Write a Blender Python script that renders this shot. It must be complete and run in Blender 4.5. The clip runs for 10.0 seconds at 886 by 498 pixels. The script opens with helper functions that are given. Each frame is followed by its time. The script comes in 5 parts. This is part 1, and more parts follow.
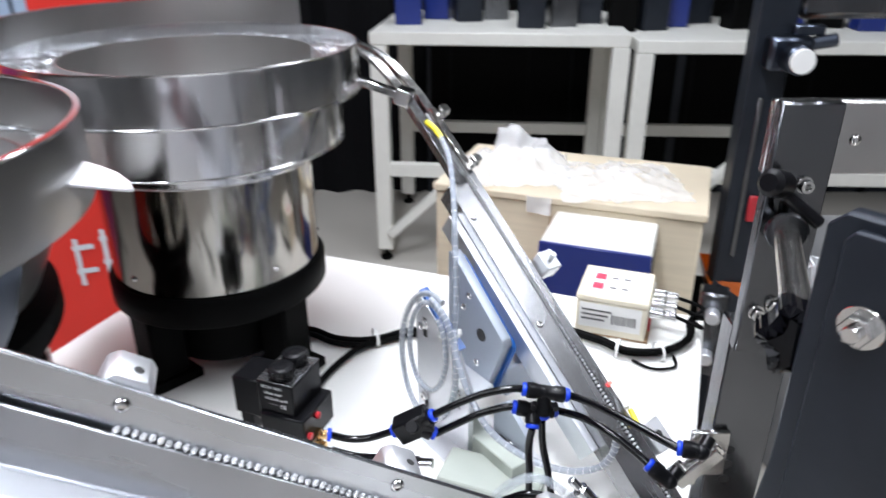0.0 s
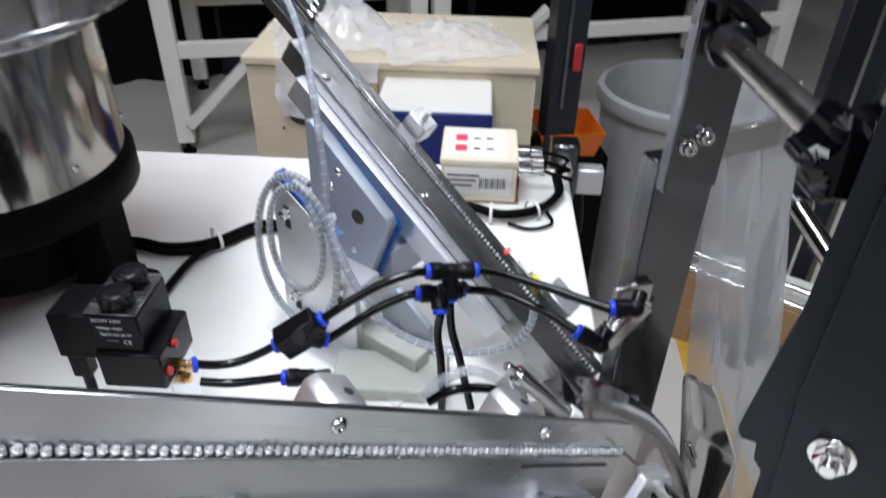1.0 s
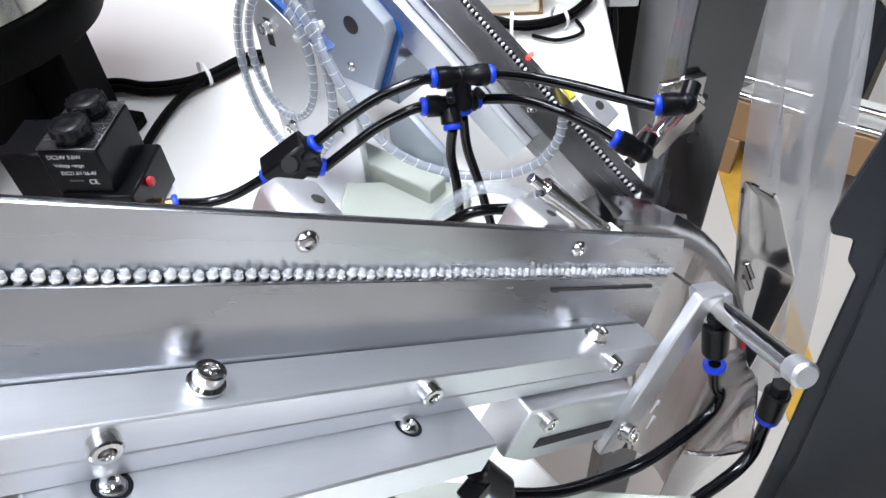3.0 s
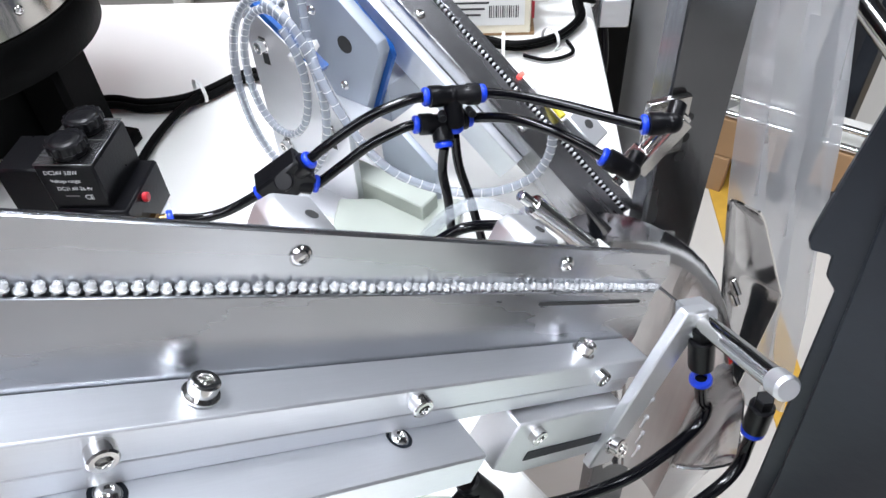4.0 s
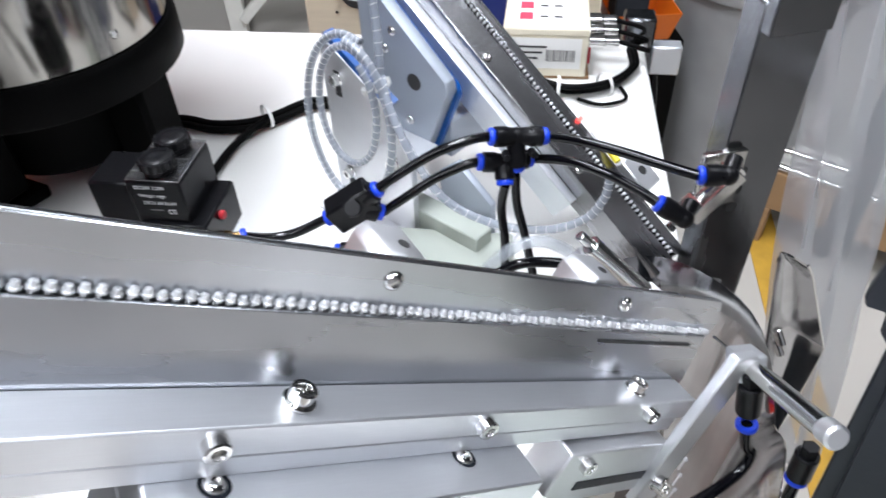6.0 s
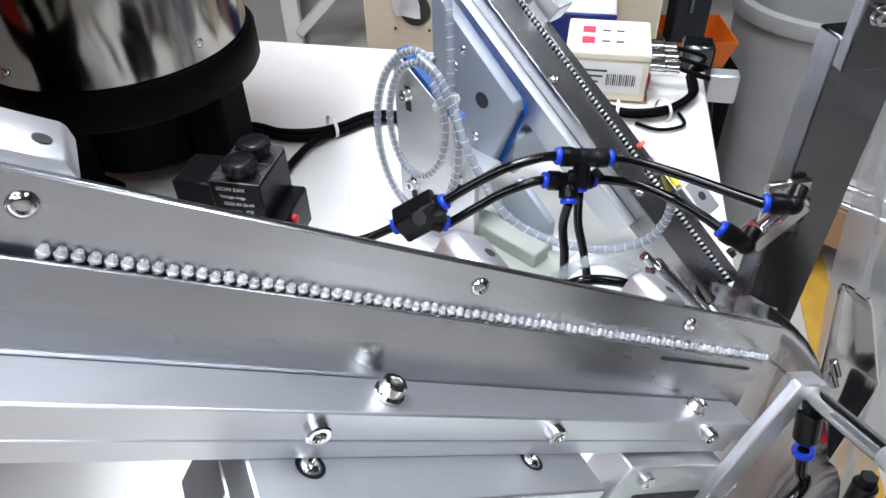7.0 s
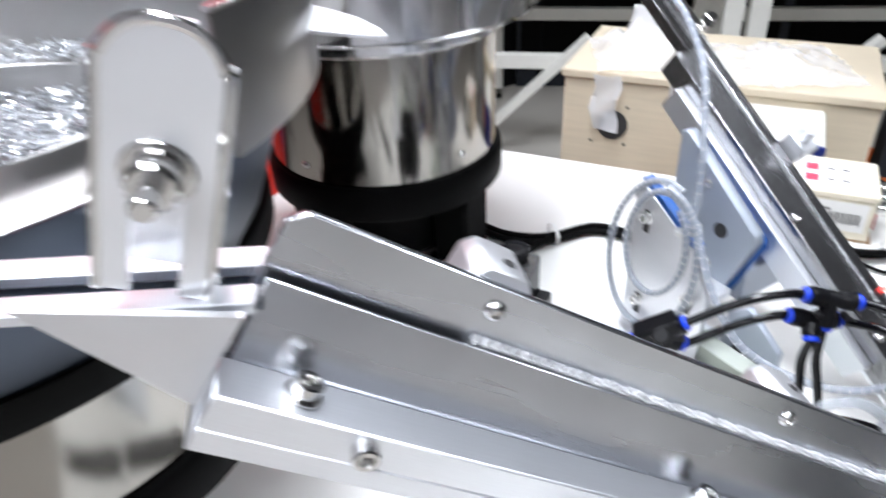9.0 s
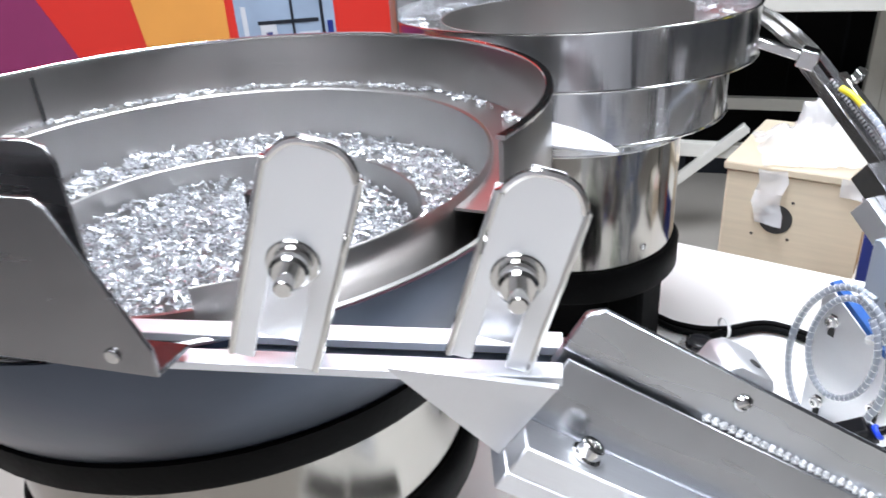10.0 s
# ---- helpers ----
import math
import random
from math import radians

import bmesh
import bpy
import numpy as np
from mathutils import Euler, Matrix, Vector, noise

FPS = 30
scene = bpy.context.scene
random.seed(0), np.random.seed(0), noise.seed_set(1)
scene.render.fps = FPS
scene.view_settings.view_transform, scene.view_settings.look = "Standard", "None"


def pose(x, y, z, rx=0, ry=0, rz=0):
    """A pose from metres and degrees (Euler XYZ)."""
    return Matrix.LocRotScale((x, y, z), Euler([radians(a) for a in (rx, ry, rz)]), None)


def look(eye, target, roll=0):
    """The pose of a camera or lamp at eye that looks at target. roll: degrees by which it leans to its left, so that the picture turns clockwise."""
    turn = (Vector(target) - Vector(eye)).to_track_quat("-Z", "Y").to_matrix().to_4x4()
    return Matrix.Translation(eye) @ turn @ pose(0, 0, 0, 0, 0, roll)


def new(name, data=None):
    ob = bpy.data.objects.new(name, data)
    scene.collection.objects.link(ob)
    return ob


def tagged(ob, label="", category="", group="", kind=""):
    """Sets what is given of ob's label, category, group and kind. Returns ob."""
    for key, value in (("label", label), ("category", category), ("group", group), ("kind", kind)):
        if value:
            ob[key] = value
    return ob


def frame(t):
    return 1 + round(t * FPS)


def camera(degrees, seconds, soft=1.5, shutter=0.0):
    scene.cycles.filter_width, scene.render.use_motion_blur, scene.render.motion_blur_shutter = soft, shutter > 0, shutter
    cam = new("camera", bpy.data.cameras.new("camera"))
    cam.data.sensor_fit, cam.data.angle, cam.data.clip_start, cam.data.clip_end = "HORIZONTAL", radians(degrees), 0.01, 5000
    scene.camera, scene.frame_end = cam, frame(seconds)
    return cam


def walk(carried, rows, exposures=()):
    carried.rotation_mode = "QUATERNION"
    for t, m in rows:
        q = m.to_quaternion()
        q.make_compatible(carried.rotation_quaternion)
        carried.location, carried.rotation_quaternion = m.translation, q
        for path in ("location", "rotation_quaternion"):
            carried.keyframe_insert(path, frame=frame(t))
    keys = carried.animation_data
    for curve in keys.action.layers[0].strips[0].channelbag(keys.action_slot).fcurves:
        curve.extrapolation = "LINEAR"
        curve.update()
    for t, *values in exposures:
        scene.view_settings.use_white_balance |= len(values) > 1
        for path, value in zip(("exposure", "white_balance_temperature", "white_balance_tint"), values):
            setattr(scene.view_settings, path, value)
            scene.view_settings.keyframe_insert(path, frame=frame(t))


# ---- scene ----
cam = camera(64.4, 10.0, shutter=0.5)
PATH = [
    (0, (0.008, 0.014, 1.25), (-0.01, 1.828, 0.409), -0.2),
    (0.5, (-0.032, 0.077, 1.224), (0.28, 1.797, 0.252), 1.7),
    (1, (-0.035, 0.103, 1.196), (0.452, 1.681, 0.067), 1.3),
    (1.5, (-0.038, 0.12, 1.172), (0.449, 1.587, -0.097), -0.8),
    (2, (-0.022, 0.128, 1.15), (0.414, 1.522, -0.218), -2.3),
    (2.5, (-0.014, 0.137, 1.134), (0.338, 1.494, -0.292), -4.2),
    (3, (-0.013, 0.135, 1.135), (0.302, 1.49, -0.302), -4.8),
    (3.2, (-0.013, 0.135, 1.136), (0.328, 1.507, -0.279), -4.1),
    (4.5, (-0.014, 0.128, 1.141), (0.332, 1.513, -0.259), -3.7),
    (5, (-0.016, 0.128, 1.145), (0.333, 1.525, -0.243), -3.2),
    (5.5, (-0.019, 0.126, 1.148), (0.323, 1.542, -0.223), -2.9),
    (6, (-0.033, 0.122, 1.153), (0.253, 1.579, -0.186), -2.3),
    (6.2, (-0.04, 0.119, 1.156), (0.215, 1.6, -0.165), -2.1),
    (7.5, (-0.053, 0.112, 1.162), (0.131, 1.624, -0.134), -1.9),
    (8, (-0.058, 0.11, 1.167), (0.094, 1.646, -0.105), -2.1),
    (8.5, (-0.084, 0.103, 1.179), (-0.05, 1.697, -0.028), -1.8),
    (9, (-0.124, 0.083, 1.199), (-0.31, 1.756, 0.118), -2.7),
    (9.5, (-0.15, 0.055, 1.222), (-0.575, 1.762, 0.27), -3.6),
    (10, (-0.165, 0.033, 1.234), (-0.713, 1.742, 0.351), -4.0),
]
EXPOSURES = [(0.0, 0.03), (0.5, -0.50), (1.0, -0.58), (1.5, -0.23), (2.0, 0.15), (2.5, 0.17), (3.0, 0.02), (4.5, 0.17), (5.5, 0.00), (6.2, -0.05), (7.5, -0.36), (8.0, -0.54), (8.5, -0.06), (9.0, 0.12), (9.25, -0.35), (9.5, -0.92), (9.75, -0.33), (10.0, 0.18)]
walk(cam, [(t, look(eye, target, roll)) for t, eye, target, roll in PATH], EXPOSURES)


# ---------------------------------------------------------------- world and lamps
world = bpy.data.worlds.new("hall_air")
world.use_nodes = True
world.node_tree.nodes["Background"].inputs[0].default_value = (0.75, 0.85, 1.0, 1)
world.node_tree.nodes["Background"].inputs[1].default_value = 0.03
scene.world = world
scene.view_settings.exposure = 0.0


def area_lamp(name, m, size, size_y, watts, colour=(0.885, 0.925, 1.02)):
    data = bpy.data.lights.new(name, "AREA")
    data.shape, data.size, data.size_y, data.energy, data.color = "RECTANGLE", size, size_y, watts, colour
    ob = new(name, data)
    ob.matrix_world = m
    return ob


CEILING = 2.9
# Unseen lamps: the first hangs above the far bowl, the others are added fill.
LAMPS = [(-0.26, 0.66, 90), (1.30, 0.50, 90), (-0.3, -1.0, 0), (0.30, 2.35, 0), (-1.30, -0.40, 0)]
WATTS = [60, 20, 20, 13, 20]
for (lx, ly, turn), w in zip(LAMPS, WATTS):
    area_lamp("unseen_ceiling_lamp_light", pose(lx, ly, CEILING - 0.11, 0, 0, turn), 1.2, 0.25, w)


# ---------------------------------------------------------------- materials
def material(name, colour, rough=0.5, metal=0.0, vary=0.12, scale=40.0, stretch=(1, 1, 1), bump=0.05, bump_scale=200.0,
             rough_vary=0.1, spec=0.5, alpha_glass=0.0, coat=0.0, stain_sheen=0.0, stain_sheen_scale=6.0, per_object=0.0, alpha=1.0, per_piece=0.0):
    m = bpy.data.materials.new(name)
    m.use_nodes = True
    nt = m.node_tree
    bsdf = nt.nodes["Principled BSDF"]
    link = nt.links.new
    tc = nt.nodes.new("ShaderNodeTexCoord")
    mp = nt.nodes.new("ShaderNodeMapping")
    mp.inputs["Scale"].default_value = stretch
    link(tc.outputs["Object"], mp.inputs["Vector"])
    nz = nt.nodes.new("ShaderNodeTexNoise")
    nz.inputs["Scale"].default_value, nz.inputs["Detail"].default_value = scale, 5.0
    link(mp.outputs[0], nz.inputs["Vector"])
    big = nt.nodes.new("ShaderNodeTexNoise")
    big.inputs["Scale"].default_value, big.inputs["Detail"].default_value = stain_sheen_scale, 3.0
    link(tc.outputs["Object"], big.inputs["Vector"])
    mix = nt.nodes.new("ShaderNodeMix")
    mix.data_type = "RGBA"
    lo = [max(0.0, c * (1 - vary)) for c in colour]
    hi = [min(1.0, c * (1 + vary)) for c in colour]
    mix.inputs["A"].default_value, mix.inputs["B"].default_value = (*lo, 1), (*hi, 1)
    link(nz.outputs["Fac"], mix.inputs["Factor"])
    last = mix.outputs["Result"]
    if stain_sheen:
        st = nt.nodes.new("ShaderNodeMix")
        st.data_type = "RGBA"
        ramp = nt.nodes.new("ShaderNodeMapRange")
        ramp.inputs["From Min"].default_value, ramp.inputs["From Max"].default_value = 0.45, 0.75
        ramp.inputs["To Max"].default_value = stain_sheen
        link(big.outputs["Fac"], ramp.inputs["Value"])
        link(ramp.outputs[0], st.inputs["Factor"])
        link(last, st.inputs["A"])
        st.inputs["B"].default_value = (*[c * 0.45 for c in colour], 1)
        last = st.outputs["Result"]
    if per_object:
        info = nt.nodes.new("ShaderNodeObjectInfo")
        hs = nt.nodes.new("ShaderNodeHueSaturation")
        mr = nt.nodes.new("ShaderNodeMapRange")
        mr.inputs["To Min"].default_value, mr.inputs["To Max"].default_value = 1 - per_object, 1 + per_object
        link(info.outputs["Random"], mr.inputs["Value"])
        link(mr.outputs[0], hs.inputs["Value"])
        link(last, hs.inputs["Color"])
        last = hs.outputs["Color"]
    if per_piece:
        geo = nt.nodes.new("ShaderNodeNewGeometry")
        hp = nt.nodes.new("ShaderNodeHueSaturation")
        pr = nt.nodes.new("ShaderNodeMapRange")
        pr.inputs["To Min"].default_value, pr.inputs["To Max"].default_value = 1 - per_piece, 1 + per_piece * 0.4
        link(geo.outputs["Random Per Island"], pr.inputs["Value"])
        link(pr.outputs[0], hp.inputs["Value"])
        link(last, hp.inputs["Color"])
        last = hp.outputs["Color"]
    link(last, bsdf.inputs["Base Color"])
    rr = nt.nodes.new("ShaderNodeMapRange")
    rr.inputs["To Min"].default_value, rr.inputs["To Max"].default_value = max(0.02, rough - rough_vary), min(1, rough + rough_vary)
    link(nz.outputs["Fac"], rr.inputs["Value"])
    link(rr.outputs[0], bsdf.inputs["Roughness"])
    bsdf.inputs["Metallic"].default_value = metal
    bsdf.inputs["Specular IOR Level"].default_value = spec
    bsdf.inputs["Coat Weight"].default_value = coat
    bsdf.inputs["Alpha"].default_value = alpha
    if alpha_glass:
        bsdf.inputs["Transmission Weight"].default_value = alpha_glass
        bsdf.inputs["IOR"].default_value = 1.35
    if bump:
        fine = nt.nodes.new("ShaderNodeTexNoise")
        fine.inputs["Scale"].default_value, fine.inputs["Detail"].default_value = bump_scale, 4.0
        link(mp.outputs[0], fine.inputs["Vector"])
        bp = nt.nodes.new("ShaderNodeBump")
        bp.inputs["Strength"].default_value, bp.inputs["Distance"].default_value = bump, 0.002
        link(fine.outputs["Fac"], bp.inputs["Height"])
        link(bp.outputs[0], bsdf.inputs["Normal"])
    return m


STEEL = material("brushed_stainless", (0.60, 0.59, 0.57), 0.24, 1.0, 0.06, 30, (1, 4, 4), 0.02, 80, 0.06, stain_sheen=0.2, stain_sheen_scale=18)
# Cloudy darker patches in the plate colour imitate soft reflections.
PLATE = material("ground_steel_plate", (0.59, 0.605, 0.635), 0.27, 1.0, 0.08, 12, (0.4, 3, 3), 0.06, 22, 0.14, stain_sheen=0.35, stain_sheen_scale=13)
RAMPSTEEL = material("grey_ground_steel", (0.33, 0.33, 0.34), 0.26, 1.0, 0.08, 22, (0.5, 4, 4), 0.04, 60, 0.07, stain_sheen=0.35, stain_sheen_scale=22)
ALU = material("clear_anodised_aluminium", (0.91, 0.93, 0.97), 0.47, 1.0, 0.04, 80, (1, 20, 20), 0.05, 400, 0.06, stain_sheen=0.06, stain_sheen_scale=9)
ALU_MATT = material("matt_milled_aluminium", (0.78, 0.79, 0.81), 0.5, 1.0, 0.05, 60, (1, 1, 1), 0.08, 600, 0.06)
MIRROR = material("polished_stainless", (0.31, 0.295, 0.27), 0.11, 1.0, 0.05, 12, (1, 1, 0.3), 0.28, 22, 0.08, stain_sheen=0.45, stain_sheen_scale=9)
# Vertical streaks in the hoop colour stand in for reflections.
BAND = material("reflection_streaked_hoop", (0.80, 0.81, 0.83), 0.15, 1.0, 0.18, 16, (3, 3, 0.12), 0.60, 9, 0.10)
# Dark blue base colour stands in for the skirt reflecting dark surroundings.
DULL = material("dull_blue_tinted_steel", (0.075, 0.088, 0.115), 0.32, 1.0, 0.2, 14, (1, 1, 1), 0.08, 40, 0.1, stain_sheen=0.4, stain_sheen_scale=10)
BOWL = material("satin_bowl_steel", (0.47, 0.46, 0.45), 0.33, 1.0, 0.16, 9, (1, 1, 0.6), 0.035, 7, 0.14, stain_sheen=0.3, stain_sheen_scale=5)
CHROME = material("nickel_plated", (0.74, 0.735, 0.72), 0.14, 1.0, 0.05, 200, (1, 1, 1), 0.0, 100, 0.05)
ZINC = material("zinc_plated_screw", (0.88, 0.90, 0.94), 0.24, 0.45, 0.12, 400, (1, 1, 1), 0.0, 100, 0.08, spec=0.8, per_object=0.2)
LOOSE = material("loose_zinc_screws", (0.80, 0.82, 0.85), 0.28, 0.85, 0.15, 300, (1, 1, 1), 0.0, 100, 0.08, per_piece=0.55)
DARKSTEEL = material("dark_painted_steel", (0.019, 0.023, 0.031), 0.34, 0.3, 0.3, 30, (1, 1, 1), 0.08, 150, 0.1, spec=0.3, stain_sheen=0.35, stain_sheen_scale=9)
GREYSTEEL = material("dull_grey_steel", (0.165, 0.17, 0.18), 0.25, 1.0, 0.18, 12, (3, 3, 0.6), 0.06, 80, 0.08, stain_sheen=0.4, stain_sheen_scale=10)
BLACK = material("black_plastic", (0.005, 0.005, 0.006), 0.30, 0.0, 0.2, 200, (1, 1, 1), 0.05, 500, 0.06, spec=0.20)
RUBBER = material("matt_black_rubber", (0.002, 0.002, 0.002), 0.55, 0.0, 0.3, 60, (1, 1, 1), 0.1, 300, 0.08, spec=0.06)
TUBE = material("black_polyurethane_tube", (0.002, 0.002, 0.003), 0.13, 0.0, 0.2, 200, (1, 1, 1), 0.0, 500, 0.03, spec=0.3)
BLUE = material("blue_release_ring", (0.006, 0.05, 0.62), 0.35, 0.0, 0.1, 200, (1, 1, 1), 0.0, 100, 0.05)
BRASS = material("brass_fitting", (0.72, 0.47, 0.22), 0.24, 1.0, 0.08, 200, (1, 1, 1), 0.0, 100, 0.06)
RED = material("red_push_button", (0.42, 0.02, 0.03), 0.35, 0.0, 0.1, 300, (1, 1, 1), 0.0, 100, 0.05)
WHITE = material("white_laminate_table", (0.82, 0.81, 0.78), 0.42, 0.0, 0.03, 25, (1, 1, 1), 0.03, 300, 0.08, stain_sheen=0.06, stain_sheen_scale=5)
CREAM = material("cream_painted_box", (0.72, 0.66, 0.52), 0.5, 0.0, 0.05, 30, (1, 1, 1), 0.05, 200, 0.06, stain_sheen=0.1)
CRATE = material("pale_plywood", (0.60, 0.52, 0.39), 0.6, 0.0, 0.14, 9, (1, 1, 12), 0.08, 60, 0.08, stain_sheen=0.12)
FRAMEWHITE = material("white_powder_coat", (0.74, 0.73, 0.68), 0.5, 0.0, 0.05, 40, (1, 1, 1), 0.05, 200, 0.06, stain_sheen=0.1)
INKBLUE = material("dark_blue_enamel", (0.008, 0.022, 0.16), 0.35, 0.0, 0.1, 40, (1, 1, 1), 0.04, 200, 0.06)
FILM = material("blue_protective_film", (0.01, 0.09, 0.34), 0.3, 0.0, 0.15, 60, (1, 1, 1), 0.1, 60, 0.06)
GREYBLUE = material("pale_grey_anodised_plate", (0.40, 0.44, 0.50), 0.5, 0.4, 0.05, 60, (1, 1, 1), 0.04, 400, 0.06, stain_sheen=0.08, stain_sheen_scale=20)
FLOOR = material("beige_epoxy_floor", (0.56, 0.53, 0.48), 0.38, 0.0, 0.08, 5, (1, 1, 1), 0.03, 40, 0.1, stain_sheen=0.15, stain_sheen_scale=2.5)
PALEGREEN = material("pale_green_enamel", (0.40, 0.43, 0.38), 0.45, 0.0, 0.06, 40, (1, 1, 1), 0.04, 200, 0.06, stain_sheen=0.15)
CURTAINBLACK = material("black_curtain_cloth", (0.006, 0.006, 0.007), 0.9, 0.0, 0.3, 40, (1, 1, 1), 0.1, 300, 0.05, spec=0.1)
TAPE = material("worn_yellow_tape", (0.62, 0.36, 0.05), 0.5, 0.0, 0.15, 30, (1, 1, 1), 0.06, 100, 0.08, stain_sheen=0.35, stain_sheen_scale=14)
WALL = material("dark_hall_wall", (0.020, 0.021, 0.023), 0.8, 0.0, 0.2, 3, (1, 1, 1), 0.05, 60, 0.08)
PLASTER = material("pale_grey_plaster", (0.62, 0.63, 0.65), 0.8, 0.0, 0.08, 3, (1, 1, 1), 0.05, 60, 0.08)
GREYWALL = material("mid_grey_plaster", (0.13, 0.135, 0.14), 0.8, 0.0, 0.1, 3, (1, 1, 1), 0.05, 60, 0.08)
CEIL = material("grey_hall_ceiling", (0.14, 0.142, 0.145), 0.8, 0.0, 0.15, 4, (1, 1, 1), 0.05, 60, 0.08)
BUCKET = material("dusty_grey_bin_plastic", (0.33, 0.33, 0.33), 0.5, 0.0, 0.10, 8, (1, 1, 0.2), 0.06, 60, 0.08, stain_sheen=0.35, stain_sheen_scale=7)
ORANGE = material("translucent_orange_plastic", (0.62, 0.13, 0.01), 0.3, 0.0, 0.15, 30, (1, 1, 1), 0.05, 60, 0.06)
CARD = material("brown_cardboard", (0.33, 0.20, 0.10), 0.75, 0.0, 0.1, 20, (1, 1, 1), 0.08, 100, 0.08)
PAPER = material("printed_paper_label", (0.80, 0.79, 0.76), 0.55, 0.0, 0.03, 60, (1, 1, 1), 0.0, 100, 0.06)
INK = material("black_ink", (0.03, 0.03, 0.03), 0.6, 0.0, 0.1, 60, (1, 1, 1), 0.0, 100, 0.05)
PINK = material("red_label_ink", (0.70, 0.05, 0.10), 0.5, 0.0, 0.08, 60, (1, 1, 1), 0.0, 100, 0.05)
WHITEINK = material("white_print", (0.75, 0.75, 0.75), 0.5, 0.0, 0.05, 60, (1, 1, 1), 0.0, 100, 0.05)
YELLOW = material("yellow_heat_shrink", (0.72, 0.60, 0.03), 0.4, 0.0, 0.1, 60, (1, 1, 1), 0.0, 100, 0.05)
TIE = material("white_nylon", (0.80, 0.80, 0.78), 0.4, 0.0, 0.05, 60, (1, 1, 1), 0.0, 100, 0.05)
POSTER_RED = material("red_banner_print", (0.52, 0.018, 0.010), 0.45, 0.0, 0.12, 2.5, (1, 1, 1), 0.02, 60, 0.06)
POSTER_OR = material("orange_banner_print", (0.60, 0.26, 0.05), 0.45, 0.0, 0.25, 3, (1, 1, 1), 0.02, 60, 0.06)
POSTER_PU = material("purple_banner_print", (0.20, 0.02, 0.09), 0.45, 0.0, 0.25, 3, (1, 1, 1), 0.02, 60, 0.06)
POSTER_GR = material("grey_banner_print", (0.24, 0.31, 0.41), 0.45, 0.0, 0.25, 14, (1, 1, 1), 0.02, 60, 0.06)
POSTER_WH = material("white_banner_print", (0.48, 0.50, 0.53), 0.45, 0.0, 0.06, 14, (1, 1, 1), 0.02, 60, 0.06)
HOSE = material("clear_pvc_hose", (0.42, 0.46, 0.50), 0.06, 0.0, 0.02, 60, (1, 1, 1), 0.0, 100, 0.03, spec=1.0, alpha=0.24)
SPIRAL = material("milky_spiral_wrap", (0.42, 0.46, 0.53), 0.12, 0.0, 0.06, 60, (1, 1, 1), 0.0, 100, 0.05, spec=0.9, alpha=0.50)
FOIL = material("clear_bubble_film", (0.93, 0.94, 0.96), 0.10, 0.0, 0.02, 40, (1, 1, 1), 0.9, 45, 0.05, spec=0.9, alpha=0.38)
CURTAIN = material("clear_soft_sheet", (0.90, 0.92, 0.94), 0.10, 0.0, 0.02, 20, (1, 1, 1), 0.35, 18, 0.04, spec=1.0, alpha=0.42)
FROST = material("bright_bent_clamp_plate", (0.94, 0.95, 0.97), 0.18, 0.35, 0.04, 30, (1, 1, 0.5), 0.45, 12, 0.08, spec=0.9)
# Upright colour streaks mimic the light and dark reflections in chute and blade.
FOLD = material("reflection_streaked_fold_steel", (0.60, 0.60, 0.61), 0.12, 1.0, 0.16, 26, (6, 6, 0.4), 0.22, 9, 0.06, stain_sheen=0.3, stain_sheen_scale=14)


def lamp_material(name, colour, strength):
    m = bpy.data.materials.new(name)
    m.use_nodes = True
    b = m.node_tree.nodes["Principled BSDF"]
    b.inputs["Base Color"].default_value = (*colour, 1)
    b.inputs["Emission Color"].default_value = (*colour, 1)
    b.inputs["Emission Strength"].default_value = strength
    return m


DIFFUSER = lamp_material("lit_diffuser", (0.86, 0.93, 1.0), 6.0)
LED = lamp_material("red_led", (1.0, 0.06, 0.05), 4.0)


# ---------------------------------------------------------------- mesh helpers
I4 = Matrix.Identity(4)


def V(*p):
    return Vector(p)


def bm_join(*bms):
    out = bmesh.new()
    for b in bms:
        me = bpy.data.meshes.new("tmp")
        b.to_mesh(me)
        out.from_mesh(me)
        bpy.data.meshes.remove(me)
        b.free()
    return out


def box(x0, x1, y0, y1, z0, z1, bev=0.0006, m=I4, seg=1):
    b = bmesh.new()
    bmesh.ops.create_cube(b, size=1, matrix=Matrix.Translation(((x0 + x1) / 2, (y0 + y1) / 2, (z0 + z1) / 2)) @ Matrix.Diagonal((abs(x1 - x0), abs(y1 - y0), abs(z1 - z0), 1)))
    if bev:
        bmesh.ops.bevel(b, geom=b.edges[:], offset=bev, segments=seg, affect="EDGES", profile=0.5)
    bmesh.ops.transform(b, matrix=m, verts=b.verts)
    return b


def lathe(profile, seg=32, a0=0.0, a1=360.0, m=I4, close=False):
    """Revolves (radius, height) points about z."""
    b = bmesh.new()
    full = abs(a1 - a0) > 359.9
    n = seg if full else seg + 1
    rings = []
    for i in range(n):
        a = radians(a0 + (a1 - a0) * i / seg)
        rings.append([b.verts.new(m @ Vector((r * math.cos(a), r * math.sin(a), z))) for r, z in profile])
    k = len(profile)
    for i in range(seg):
        p, q = rings[i], rings[(i + 1) % n]
        for j in range(k if close else k - 1):
            jj = (j + 1) % k
            b.faces.new((p[j], q[j], q[jj], p[jj]))
    if close and not full:
        b.faces.new(rings[0][::-1]), b.faces.new(rings[-1])
    bmesh.ops.remove_doubles(b, verts=b.verts, dist=1e-6)
    bmesh.ops.recalc_face_normals(b, faces=b.faces)
    return b


